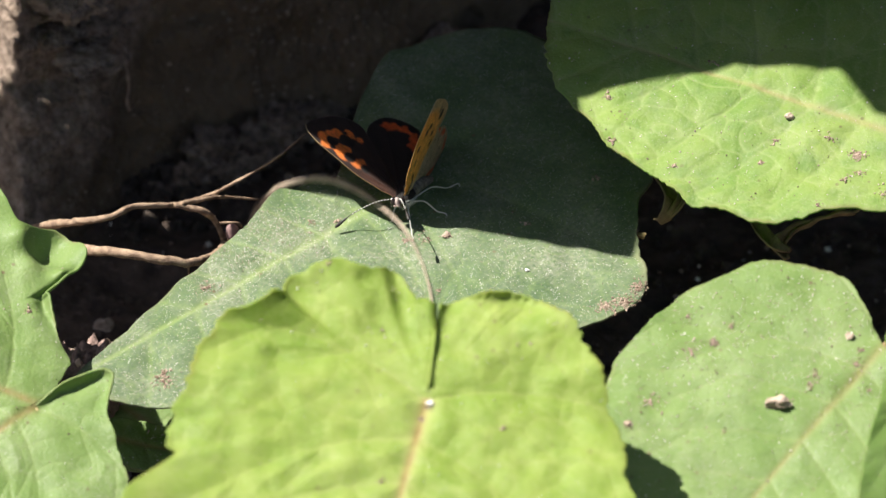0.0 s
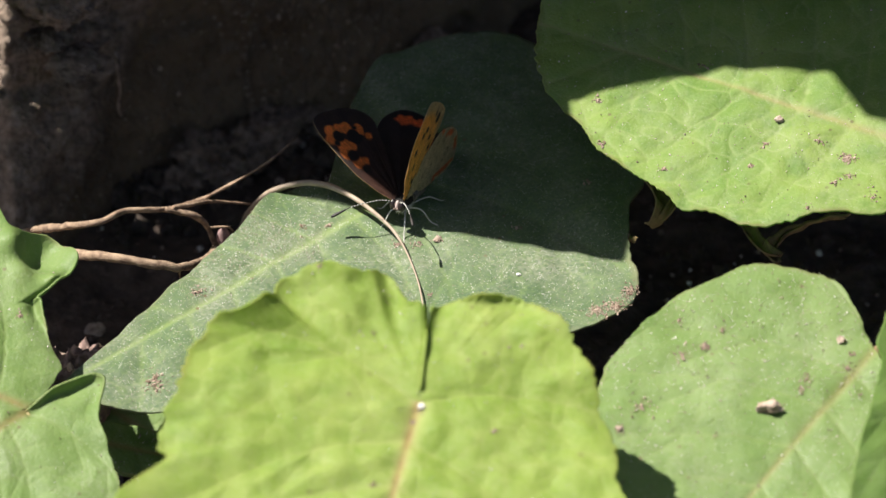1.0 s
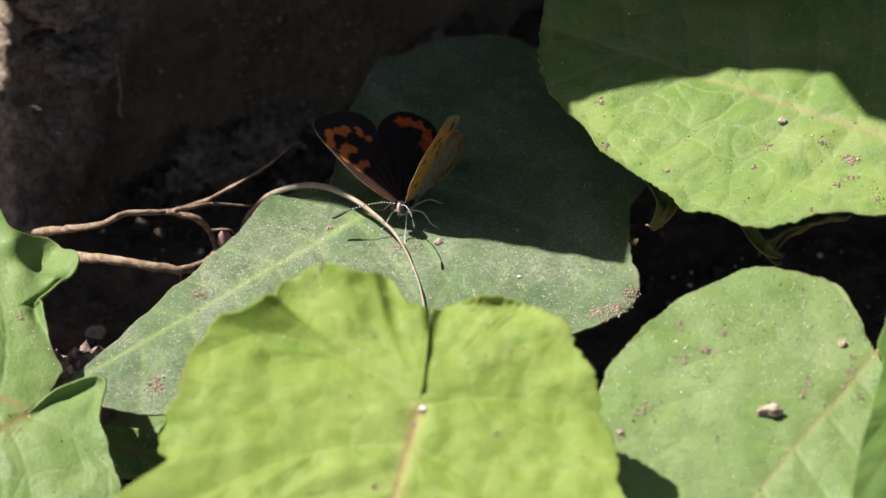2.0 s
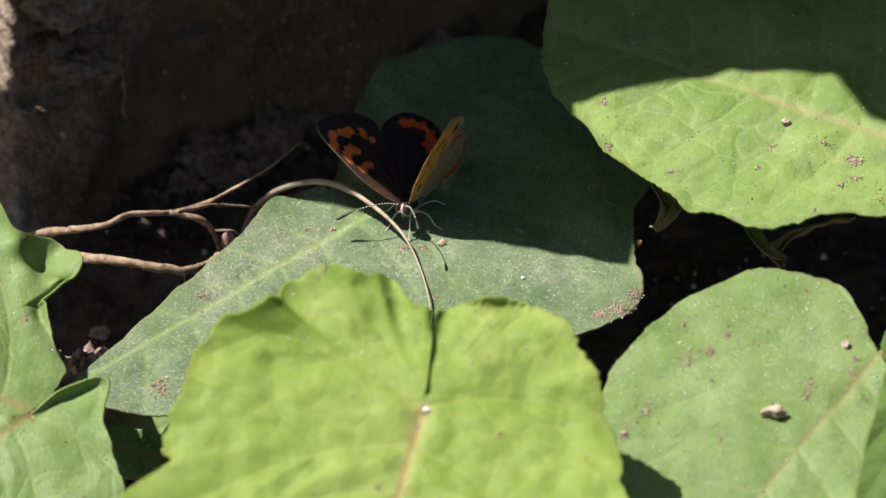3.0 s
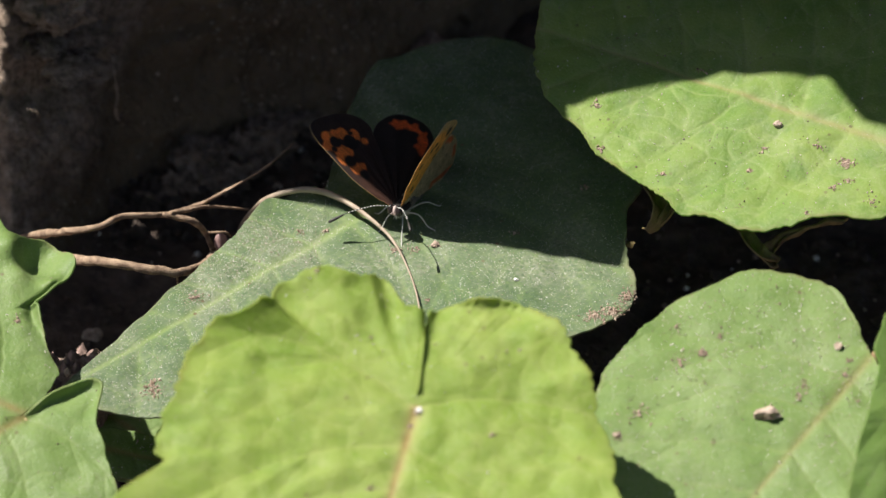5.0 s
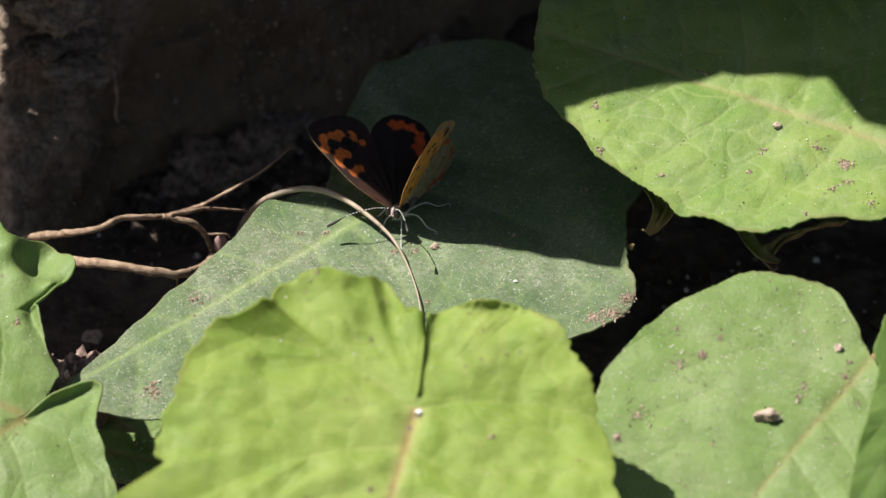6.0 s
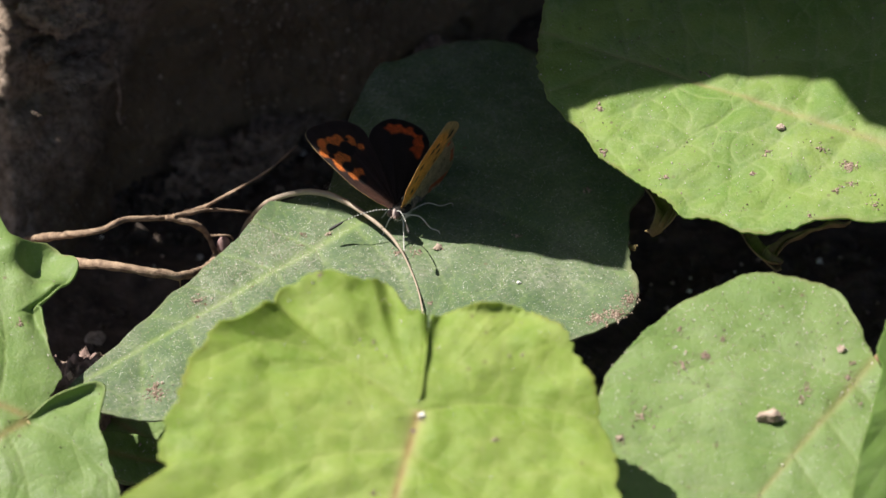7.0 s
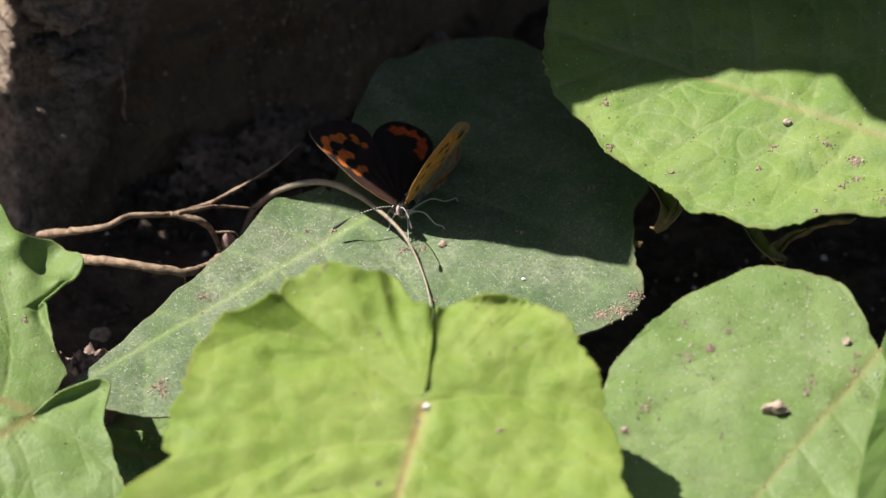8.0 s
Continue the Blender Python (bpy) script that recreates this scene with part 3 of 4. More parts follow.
    LEAF_OF["upper"] = leaf("large light green leaf with rough margin, half in shade", (41.7, 12.6, 20), (-0.901, 0.433, 0.019), (-0.1, -0.251, 0.963), (-25.4, 1.6),
        [31.5, 30.6, 29.7, 28.8, 28.1, 27.0, 25.9, 24.4, 23.1, 23.0, 22.6, 22.2, 21.8, 21.6, 21.4, 21.4, 21.6, 22.0, 22.8, 23.7, 23.3, 23.6, 24.4, 25.5,
         26.7, 27.0, 27.0, 27.2, 27.6, 28.3, 30.7, 32.4, 34.5, 35.4, 36.3, 31.9, 27.4, 29.4, 31.9, 33.5, 34.6, 36.0, 37.1, 36.7, 36.5, 36.7, 37.1, 37.4,
         36.2, 35.3, 34.7, 34.4, 34.4, 34.6, 33.8, 33.2, 32.9, 32.8, 32.9, 33.3, 34.0, 33.7, 33.5, 33.5, 33.8, 34.4, 35.1, 34.6, 34.5, 34.2, 33.4, 32.5],
        LEAF_UPPER, ripple=0.25, waves=7, quilt=0.4, veins=6, seed=11, specks=900, rings=110, turns=400, jag=0.026, net=0.17, crinkle=0.2, key="upper",
        petiole=[(72, 12, 10), (80, 20, -10), (84, 26, -37)],
        dirt=[(-20.2, 7.2, 0.9, 70), (-21.9, 10.1, 0.8, 18), (17.1, 10.3, 0.6, 16), (-8.1, 13.3, 0.4, 10), (13.5, 17.0, 0.6, 16), (-18.8, 17.6, 0.35, 9), (3.4, 18.0, 0.5, 9),
              (-8.2, 8.7, 0.5, 9), (-15.3, 5.8, 0.6, 9), (5.8, -1.1, 0.6, 8), (-26.4, 12.4, 0.9, 14), (-20.5, 11.9, 0.7, 12)])
    LEAF_OF["right"] = leaf("pale green heart shaped leaf with grit on it", (42.3, -51.5, 15.8), (-0.349, -0.894, -0.282), (0, -0.301, 0.954), (-12.0, 13.5),
        [34.8, 34.1, 32.7, 31.7, 30.1, 29.0, 27.9, 26.2, 25.0, 23.9, 22.5, 21.5, 21.0, 20.1, 19.2, 18.7, 18.0, 17.6, 17.6, 18.0, 18.8, 19.7, 20.7, 20.8,
         20.3, 20.0, 20.2, 19.9, 19.2, 18.4, 18.1, 18.2, 18.0, 17.9, 18.3, 18.6, 19.3, 20.3, 21.0, 21.6, 22.6, 23.8, 25.6, 27.2, 29.4, 30.9, 32.7, 33.9],
        LEAF_MID, ripple=0.2, quilt=0.3, veins=6, seed=17, specks=3200, small=(0.04, 0.12), rings=100, turns=360, net=0.06, ribbed=0.45, key="right", petiole=[(66, -34, 10), (74, -26, -10), (80, -20, -37)],
        dirt=[(-3.7, -8.7, 0.6, 26), (-1.3, -11.1, 1.0, 22), (-7.2, -7.4, 0.5, 8), (8.5, -13.4, 1.4, 26), (13.3, -15.0, 0.5, 26), (-6.5, -13.4, 0.4, 6), (-3.3, 6.2, 0.8, 14),
              (-1.3, 6.1, 0.6, 10), (9.7, -2.3, 0.4, 5), (-3.7, 13.9, 0.4, 5), (-9.4, 10.7, 0.5, 12), (-7, 11, 1.0, 14)])
    LEAF_OF["edge"] = leaf("green leaf standing tilted beside a paler leaf", (68.5, -60.3, 20), (-0.126, -0.953, -0.274), (0.422, -0.302, 0.855), (-7.0, 1.0),
        [29.5, 28.3, 27.6, 25.5, 22.9, 21.1, 19.9, 19.2, 18.2, 17.1, 16.4, 16.0, 15.8, 16.0, 16.4, 17.1, 17.8, 17.7, 17.8, 18.2, 19.0, 20.3, 20.5, 19.7,
         19.4, 19.3, 19.3, 18.7, 18.0, 16.7, 15.7, 14.5, 13.8, 13.2, 11.5, 11.1, 11.2, 11.5, 12.1, 12.9, 14.1, 15.9, 18.3, 21.8, 26.8, 31.2, 32.4, 31.4],
        LEAF_THIN, ripple=0.2, quilt=0.3, veins=6, seed=19, petiole=[(80, -50, 8), (88, -40, -10), (92, -34, -37)])
    LEAF_OF["left"] = leaf("green leaf with a curled wavy margin", (-63.5, -26.8, 9), (-0.954, -0.235, 0.187), (0.255, -0.306, 0.917), (-3.2, 15.5),
        [26.3, 27.3, 26.9, 27.0, 27.5, 27.5, 24.8, 22.9, 20.9, 19.2, 18.1, 17.4, 16.8, 16.1, 15.4, 14.7, 13.9, 13.1, 12.6, 10.1, 8.8, 8.1, 7.6, 7.3,
         7.2, 7.2, 7.4, 7.7, 14.6, 17.0, 17.5, 17.8, 16.4, 14.8, 15.3, 19.3, 24.8, 26.4, 26.7, 27.5, 27.1, 26.6, 26.6, 27.0, 27.1, 26.2, 25.8, 25.8],
        LEAF_MID, ripple=0.25, quilt=0.4, veins=5, seed=23, rings=90, turns=320, specks=90, net=0.1, petiole=[(-74, -35, 0), (-84, -28, -18), (-88, -24, -37)],
        swell=[(-10.6, -12.6, 3.2, -2.8), (-8.0, -9.6, 3.0, -2.6), (-4.6, -11.5, 2.3, 1.8), (-5.6, -7.5, 2.0, 1.2), (-13.4, -10.0, 2.0, 1.0), (-9.9, -5.4, 1.5, 1.4)], dirt=[(-4.0, 0.5, 0.6, 12)], rims=[(188, 22, 1.5)])
    LEAF_OF["low"] = leaf("green leaf with a turned up edge", (-59.3, -55.4, 3), (-0.948, -0.319, -0.019), (0.103, -0.361, 0.927), (-4.4, -9.7),
        [17.7, 16.8, 16.2, 15.9, 15.9, 16.2, 15.3, 14.3, 13.7, 13.3, 13.2, 13.3, 13.6, 14.2, 15.2, 16.3, 15.6, 15.2, 15.1, 15.3, 15.5, 14.8, 14.4, 13.9,
         13.7, 14.0, 14.4, 15.0, 16.9, 20.7, 17.9, 15.0, 11.9, 10.7, 10.4, 10.3, 10.5, 10.9, 11.5, 12.5, 13.9, 15.9, 16.4, 16.9, 17.7, 18.9, 20.7, 19.1],
        LEAF_MID, ripple=0.25, quilt=0.4, veins=5, seed=29, rings=80, turns=288, specks=90, net=0.1, petiole=[(-68, -42, -4), (-74, -36, -20), (-80, -30, -37)],
        rims=[(225, 14, 1.6)])
    LEAF_OF["under"] = leaf("dark green leaf in shade beneath a dusty leaf", (-42.4, -15.0, -20), (0.65, -0.727, -0.1), (-0.05, -0.25, 0.968), (-6.6, -2.9),
        [10.5 + 1.0 * math.sin(k * 0.8) + 0.5 * math.sin(k * 1.9) for k in range(24)],
        LEAF_MID, ripple=0.2, quilt=0.3, veins=4, seed=31, rings=50, turns=180, specks=50, petiole=[(-53, -10, -28), (-56, -8, -37)])
    LEAF_OF["lower"] = leaf("small dark green leaf with grit and a pale upturned rim", (-43.4, -28.8, -14), (0.98, -0.18, -0.05), (0.05, -0.30, 0.953), (-7.0, 0),
        [9.0, 8.0, 6.2, 4.8, 4.1, 3.8, 3.7, 3.8, 4.2, 5.2, 6.6, 8.0, 8.3, 7.0, 5.6, 4.8, 4.5, 4.4, 4.4, 4.5, 4.8, 5.4, 6.4, 7.8],
        LEAF_MID, ripple=0.15, quilt=0.3, veins=4, seed=41, rings=60, turns=200, specks=120, small=(0.06, 0.16), rims=[(90, 70, -0.6)], petiole=[(-55, -26, -24), (-58, -22, -37)])
    # an unseen leaf added beside the view, outlined to throw shade on the hollow under the rock
    LEAF_OF["side"] = leaf("unseen green leaf added beside the view to shade the soil", (-94, 34, 24), (-0.4, -0.9, 0), (0.05, -0.1, 0.99), (-16, 0),
        [(33.0 if 8 <= k <= 10 else 27.6 if k == 11 else 25.5 if 11 < k < 14 else 24.0) for k in range(24)],
        LEAF_MID, ripple=0.3, quilt=0.3, veins=5, seed=37, rings=40, turns=160, petiole=[(-92, 36, 10), (-96, 42, -10), (-98, 46, -37)])


# ---- twigs and stalks ----
def twigs():
    root = new("dry_twig")
    # both twigs are lifted along the camera's sight lines to stand in the sun
    paths = {
        "stem": ([(-67.8, 47.5, -39.0), (-61.4, 18.5, -12.0), (-54.7, 4.6, 0.0), (-51.3, 2.6, 2.0), (-48.9, 3.5, 2.0), (-46.2, 5.7, 2.0), (-40.6, 8.7, 0.0), (-35.9, 14.6, -3.0),
                  (-33.2, 14.5, -1.3), (-29.3, 15.5, 0.6), (-25.3, 17.4, 2.3), (-21.7, 23.8, 1.5)], 0.68, 0.12),
        "branch": ([(-40.6, 8.7, 0.0), (-36.2, 9.6, -2.0), (-34.5, 10.8, -5.0), (-33.3, 11.7, -9.0), (-32.4, 24.4, -20.0), (-31.9, 46.1, -38.0)], 0.45, 0.35),
        "side_shoot": ([(-39.4, 9.0, 0.0), (-37.0, 11.0, -1.0), (-33.9, 14.4, -3.0), (-28.3, 17.7, -6.0)], 0.40, 0.16),
        "rootlet": ([(-34.3, 10.8, -5.0), (-31.4, 12.1, -6.0), (-30.6, 14.9, -10.0)], 0.22, 0.12),
    }
    for name, (pts, r0, r1) in paths.items():
        link_mesh(name, *tube(pts, lambda u, a=r0, b=r1: a + (b - a) * u, 10, 0.42, 12, r0), TWIG, root)
    tagged(root, "dry forked brown twig raised off dark soil to fit the view", "twig")
    low = new("dry_twig")
    link_mesh("stem", *tube([(-67.8, 47.5, -39.0), (-59.4, 12.3, -10.0), (-52.8, -1.8, 0.0), (-47.0, -5.3, 2.0), (-40.6, -5.7, 1.0), (-37.5, -3.6, -1.0), (-34.1, 5.2, -6.0),
                             (-33.2, 12.9, -10.0), (-32.1, 28.3, -22.0), (-31.1, 48.8, -39.0)], lambda u: 0.75 - 0.25 * u, 10, 0.36, 12, 3.1), TWIG, low)
    link_mesh("rootlet", *tube([(-38.1, -4.8, 0.0), (-38.1, -2.6, -3.0), (-38.2, 0.8, -7.0)], lambda u: 0.22 - 0.12 * u, 6), TWIG, low)
    tagged(low, "thick pale brown twig raised off dark soil to fit the view", "twig")


def stalk():
    ob = link_mesh("dry_stalk", *tube([(-32.6, 42.3, -37.0), (-30.1, 33.1, -22.0), (-28.4, 20.0, -9.0), (-25.7, 12.8, -0.5), (-22.4, 11.6, 1.9), (-19.1, 11.5, 2.3),
                                      (-15.8, 9.9, 2.5), (-11.7, 5.9, 2.6), (-7.6, 0.5, 2.2), (-5.1, -4.3, 0.38), (-3.6, -11.7, 0.18), (-3.6, -17.8, 0.15), (-6.5, -30, 2.5),
                                      (-6.5, -50.0, 15.0), (-4.5, -67.0, 27.0), (-3.5, -73.6, 30.4)], lambda u: 0.44 - 0.31 * min(1.0, max(0.0, (u - 0.40) / 0.2)), 10, 0.15, 8), STALK)
    tagged(ob, "thin brown leaf stalk arching over a green leaf", "stalk")
    return ob


def dry_scraps():
    def scrap(name, label, path, width, seed):
        line = smooth_line(path, 8)
        verts, faces = [], []
        for i, p in enumerate(line):
            u = i / (len(line) - 1)
            w = width * math.sin(math.pi * (0.08 + 0.84 * u)) ** 0.7
            for k in range(7):
                s = k / 3 - 1
                q = p + Vector((s * w * 0.9, s * w * 0.3, 0.9 * w * s * s))
                verts.append((q + Vector((0, 0, 0.6 * noise.noise(q * 0.5 + Vector((seed, 0, 0)))))) * MM)
        for i in range(len(line) - 1):
            faces += [(i * 7 + k, i * 7 + k + 1, (i + 1) * 7 + k + 1, (i + 1) * 7 + k) for k in range(6)]
        ob = link_mesh(name, verts, faces, DRY)
        m = ob.modifiers.new("thickness", "SOLIDIFY")
        m.thickness = 0.25 * MM
        tagged(ob, label, "dry leaf")
    scrap("dry_leaf", "small withered yellow brown leaf bud", [(28.6, 12.6, 2.4), (29.6, 11.6, 2.4), (30.9, 9.6, 2.2), (32.0, 7.2, 1.6), (31.2, 5.2, 0.8), (29.8, 4.6, 0.0)], 2.2, 1)
    scrap("dry_leaf", "thin withered brown blade curled beside a bud", [(33.2, 9.6, 2.6), (32.9, 8.0, 2.2), (31.6, 5.8, 1.2), (29.9, 5.0, 0.2), (28.9, 6.2, -0.6)], 0.8, 3)
    scrap("dry_leaf", "brown crumpled dry leaf under a green leaf", [(57.5, 2.6, 3.6), (53.3, 1.4, 3.0), (49.8, -0.4, 2.6), (47.0, -2.4, 1.8), (46.2, -3.6, 1.2), (47.2, -6.4, 1.6)], 1.6, 5)
    scrap("dry_leaf", "thin brown dry leaf edge under a green leaf", [(41.6, 2.6, 4.2), (42.9, 0.2, 3.0), (44.2, -2.2, 2.2), (45.6, -4.6, 2.2), (47.6, -6.0, 2.6)], 1.3, 8)


def edge_debris():
    for i, (x, y, z, size, stone) in enumerate([(24.0, 8.7, -0.4, 0.8, DRY), (23.6, 5.6, -0.3, 0.7, DRY), (25.0, 2.6, -0.6, 0.9, PINK_EARTH), (26.6, 3.0, -1.0, 0.7, DRY)]):
        v, f = lump((x, y, z), size, 80 + i, 0.7, 3, (1.2, 0.8, 0.5))
        tagged(link_mesh("leaf_crumb", v, f, stone, smooth=False), "dark crumb of withered leaf at a leaf edge", "debris", group="crumbs at the leaf edge")


def earth_mound():
    verts, faces = lump((-53.5, -8.5, -27.5), 6.6, 51, 0.45, 5, (1.25, 1.1, 2.45))
    ob = link_mesh("earth_mound", verts, faces, PINK_EARTH)
    tagged(ob, "mound of pinkish crumbly earth between leaves", "earth")
    rng = random.Random(12)
    bits = [(Vector(verts[k]) / MM, Vector((0, 0, 1))) for k in (rng.randrange(len(verts)) for _ in range(420))]
    tagged(grains(bits, "earth_crumbs", DIRT, rng, 0.2, 0.75), "loose pinkish crumbs on a mound of earth", "earth")


def flake():
    """A small curled pinkish bract caught on the twig."""
    verts, faces = [], []
    for i in range(9):
        for k in range(7):
            a, u = (k / 6 - 0.5) * 2.4, i / 8
            w = 1.1 * math.sin(math.pi * (0.1 + 0.85 * u)) ** 0.8
            verts.append(Vector((-32.3 + w * math.sin(a), 12.4 + 0.5 * u + w * (1 - math.cos(a)), -10.2 + 3.4 * u)) * MM)
    for i in range(8):
        faces += [(i * 7 + k, i * 7 + k + 1, (i + 1) * 7 + k + 1, (i + 1) * 7 + k) for k in range(6)]
    ob = link_mesh("dry_bract", verts, faces, BRACT)
    m = ob.modifiers.new("thickness", "SOLIDIFY")
    m.thickness = 0.2 * MM
    tagged(ob, "small curled pinkish dry bract caught on a twig", "bract")


def pebbles():
    for leaf_name, u, v, size, seed, squash, label in [
            ("right", 3.1, 3.0, 1.25, 3, (1.25, 0.85, 0.75), "pinkish angular pebble lying on a leaf"), ("right", -11.1, 8.6, 0.55, 5, (1.1, 0.9, 0.8), "small round brown pebble on a leaf"),
            ("upper", -8.6, 4.4, 0.52, 8, (1, 0.9, 0.9), "small dark pebble on a sunlit leaf"), ("seat", -16.4, 6.2, 0.55, 11, (1.3, 0.9, 0.7), "small pinkish pebble on a dusty leaf"),
            ("front", 0.3, 0.5, 0.42, 21, (1.1, 0.9, 0.8), "tiny shining white grain where the stalk meets the leaf"), ("seat", -21.1, 19.3, 0.26, 13, (1.2, 0.9, 0.8), "tiny white pebble on a dusty leaf"), ("right", 13.3, -15.0, 0.42, 15, (1.2, 0.9, 0.7), "small grey pebble on a leaf")]:
        p = LEAF_OF[leaf_name](u, v, size * squash[2] * 0.45)
        verts, faces = lump(p, size, seed, 0.6, 3, squash)
        ob = link_mesh("pebble", verts, faces, QUARTZ if "white" in label else STONE, smooth=False)
        RIDERS.get(leaf_name, []).append(tagged(ob, label, "pebble"))
    for x, y, size, seed, stone, label in [(-25.2, 60.0, 0.6, 31, STONE, "pale pebble lying on dark soil"), (-24, 68, 1.2, 33, STONE, "pinkish pebble lying on dark soil"),
                                           (-41, 58, 0.8, 35, STONE, "small brown pebble on dark soil"), (-52, 24, 1.3, 39, STONE, "pinkish stone lying on the soil")]:
        verts, faces = lump((x, y, soil_height(x, y) + size * 0.4), size, seed, 0.5, 3, (1.1, 0.9, 0.75))
        tagged(link_mesh("pebble", verts, faces, stone, smooth=False), label, "pebble")


# ---- the butterfly ----
def butterfly_materials():
    def scaled(name, colours, rough=0.6, through=0.12):
        """Wing scales: three colours weighted by the wing's own pattern."""
        n = Nodes(name)
        grain = n.math("MULTIPLY", n.span(n.noise(5.0, 2), 0.3, 0.7, 0.6, 1.25), n.span(n.noise(0.6, 3), 0.3, 0.7, 0.75, 1.2))
        col = n.mix(n.attr("orange"), colours[0], colours[1])
        col = n.mix(n.attr("spot"), col, colours[2])
        col = n.mix(n.attr("fringe"), col, colours[3])
        hsv = n.add("HueSaturation", {"Color": col, "Value": grain})
        nor = n.bump(n.add("Math", {0: n.attr("ridge"), 1: n.noise(5.0)}, operation="ADD").outputs[0], 0.4, 0.05)
        p = n.add("BsdfPrincipled", {"Base Color": hsv.outputs[0], "Roughness": rough, "Normal": nor, "Sheen Weight": 0.05})
        tr = n.add("BsdfTranslucent", {"Color": hsv.outputs[0]})
        return n.done(n.add("MixShader", {0: through, 1: p.outputs[0], 2: tr.outputs[0]}).outputs[0])
    upper = scaled("wing_upper", [(0.030, 0.017, 0.015), (0.90, 0.24, 0.045), (0.008, 0.006, 0.006), (0.20, 0.16, 0.14)])
    under = scaled("wing_under", [(0.42, 0.34, 0.20), (0.95, 0.45, 0.07), (0.025, 0.018, 0.014), (0.38, 0.31, 0.20)], through=0.4)
    hind_upper = scaled("hind_upper", [(0.022, 0.014, 0.014), (0.80, 0.13, 0.025), (0.010, 0.007, 0.007), (0.10, 0.08, 0.07)])
    hind_under = scaled("hind_under", [(0.60, 0.48, 0.29), (0.75, 0.16, 0.05), (0.08, 0.06, 0.045), (0.45, 0.37, 0.26)], through=0.4)
    fur = plain_material("body_fur", (0.008, 0.007, 0.006), (0.024, 0.020, 0.017), 1.2, 0.9, 0.8, 0.3)
    grey = plain_material("abdomen_scales", (0.10, 0.085, 0.07), (0.30, 0.27, 0.23), 1.5, 0.8, 0.5, 0.15)
    pale = plain_material("pale_scales", (0.40, 0.40, 0.37), (0.62, 0.61, 0.57), 1.5, 0.7, 0.3, 0.1)
    black = plain_material("antenna_black", (0.01, 0.009, 0.009), (0.03, 0.025, 0.022), 2.0, 0.5, 0.2, 0.05)
    eye = plain_material("eye_black", (0.010, 0.008, 0.008), (0.03, 0.02, 0.02), 1.0, 0.2, 0.05, 0.02)
    face = plain_material("face_scales", (0.42, 0.30, 0.28), (0.66, 0.54, 0.51), 1.5, 0.7, 0.3, 0.1)
    return upper, under, hind_upper, hind_under, fur, grey, pale, black, eye, face


FORE = [(0, 0.9), (3.8, 2.5), (7.5, 3.1), (11.8, 2.9), (14.7, 2.4), (16.4, 1.6), (16.75, 0.3), (16.3, -1.8), (15.3, -4.4), (13.8, -6.6), (12.2, -7.6), (10.6, -7.6), (9.3, -6.8), (5.3, -4.4), (1.4, -1.8)]
HIND = [(0, 0.5), (3.5, -0.6), (7.0, -3.4), (9.4, -6.4), (10.3, -9.0), (10.3, -11.2), (9.7, -13.4), (8.5, -15.2), (6.9, -16.3), (5.0, -16.8), (3.2, -16.0), (2.2, -13.8), (1.4, -10.0), (0.3, -4.5), (-0.2, -1)]
# along, across, radius
FORE_CELLS = [(13.7, 0.5, 1.0), (12.7, 1.6, 0.9), (12.6, -2.3, 1.05), (11.2, -3.9, 1.05), (9.7, -4.7, 0.6), (10.7, 0.6, 1.3), (9.8, 1.6, 0.9), (10.0, -0.5, 0.8), (7.5, 0.9, 1.05), (13.2, -1.0, 0.8), (7.2, -0.3, 0.6)]
FORE_SPOTS = [(12.35, 0.1, 1.0), (10.85, -2.3, 1.25), (8.85, 0.7, 1.0), (6.1, 0.6, 0.8), (11.7, 1.2, 0.5), (11.9, -3.6, 0.4), (10.3, -3.4, 0.4)]
UNDER_SPOTS = [(2.9, -0.6, 0.36), (5.5, 0.2, 0.45), (8.2, 1.0, 0.5), (7.7, -4.3, 0.5), (10.7, -0.4, 0.5), (11.6, -1.2, 0.45), (12.7, -4.8, 0.75), (13.8, -3.4, 0.5), (9.6, -3.6, 0.4), (5.2, -3.2, 0.25)]
HIND_NOTCHES = [(9.0, -13.9), (7.5, -15.2), (5.4, -15.8), (3.6, -15.6), (9.9, -11.9)]


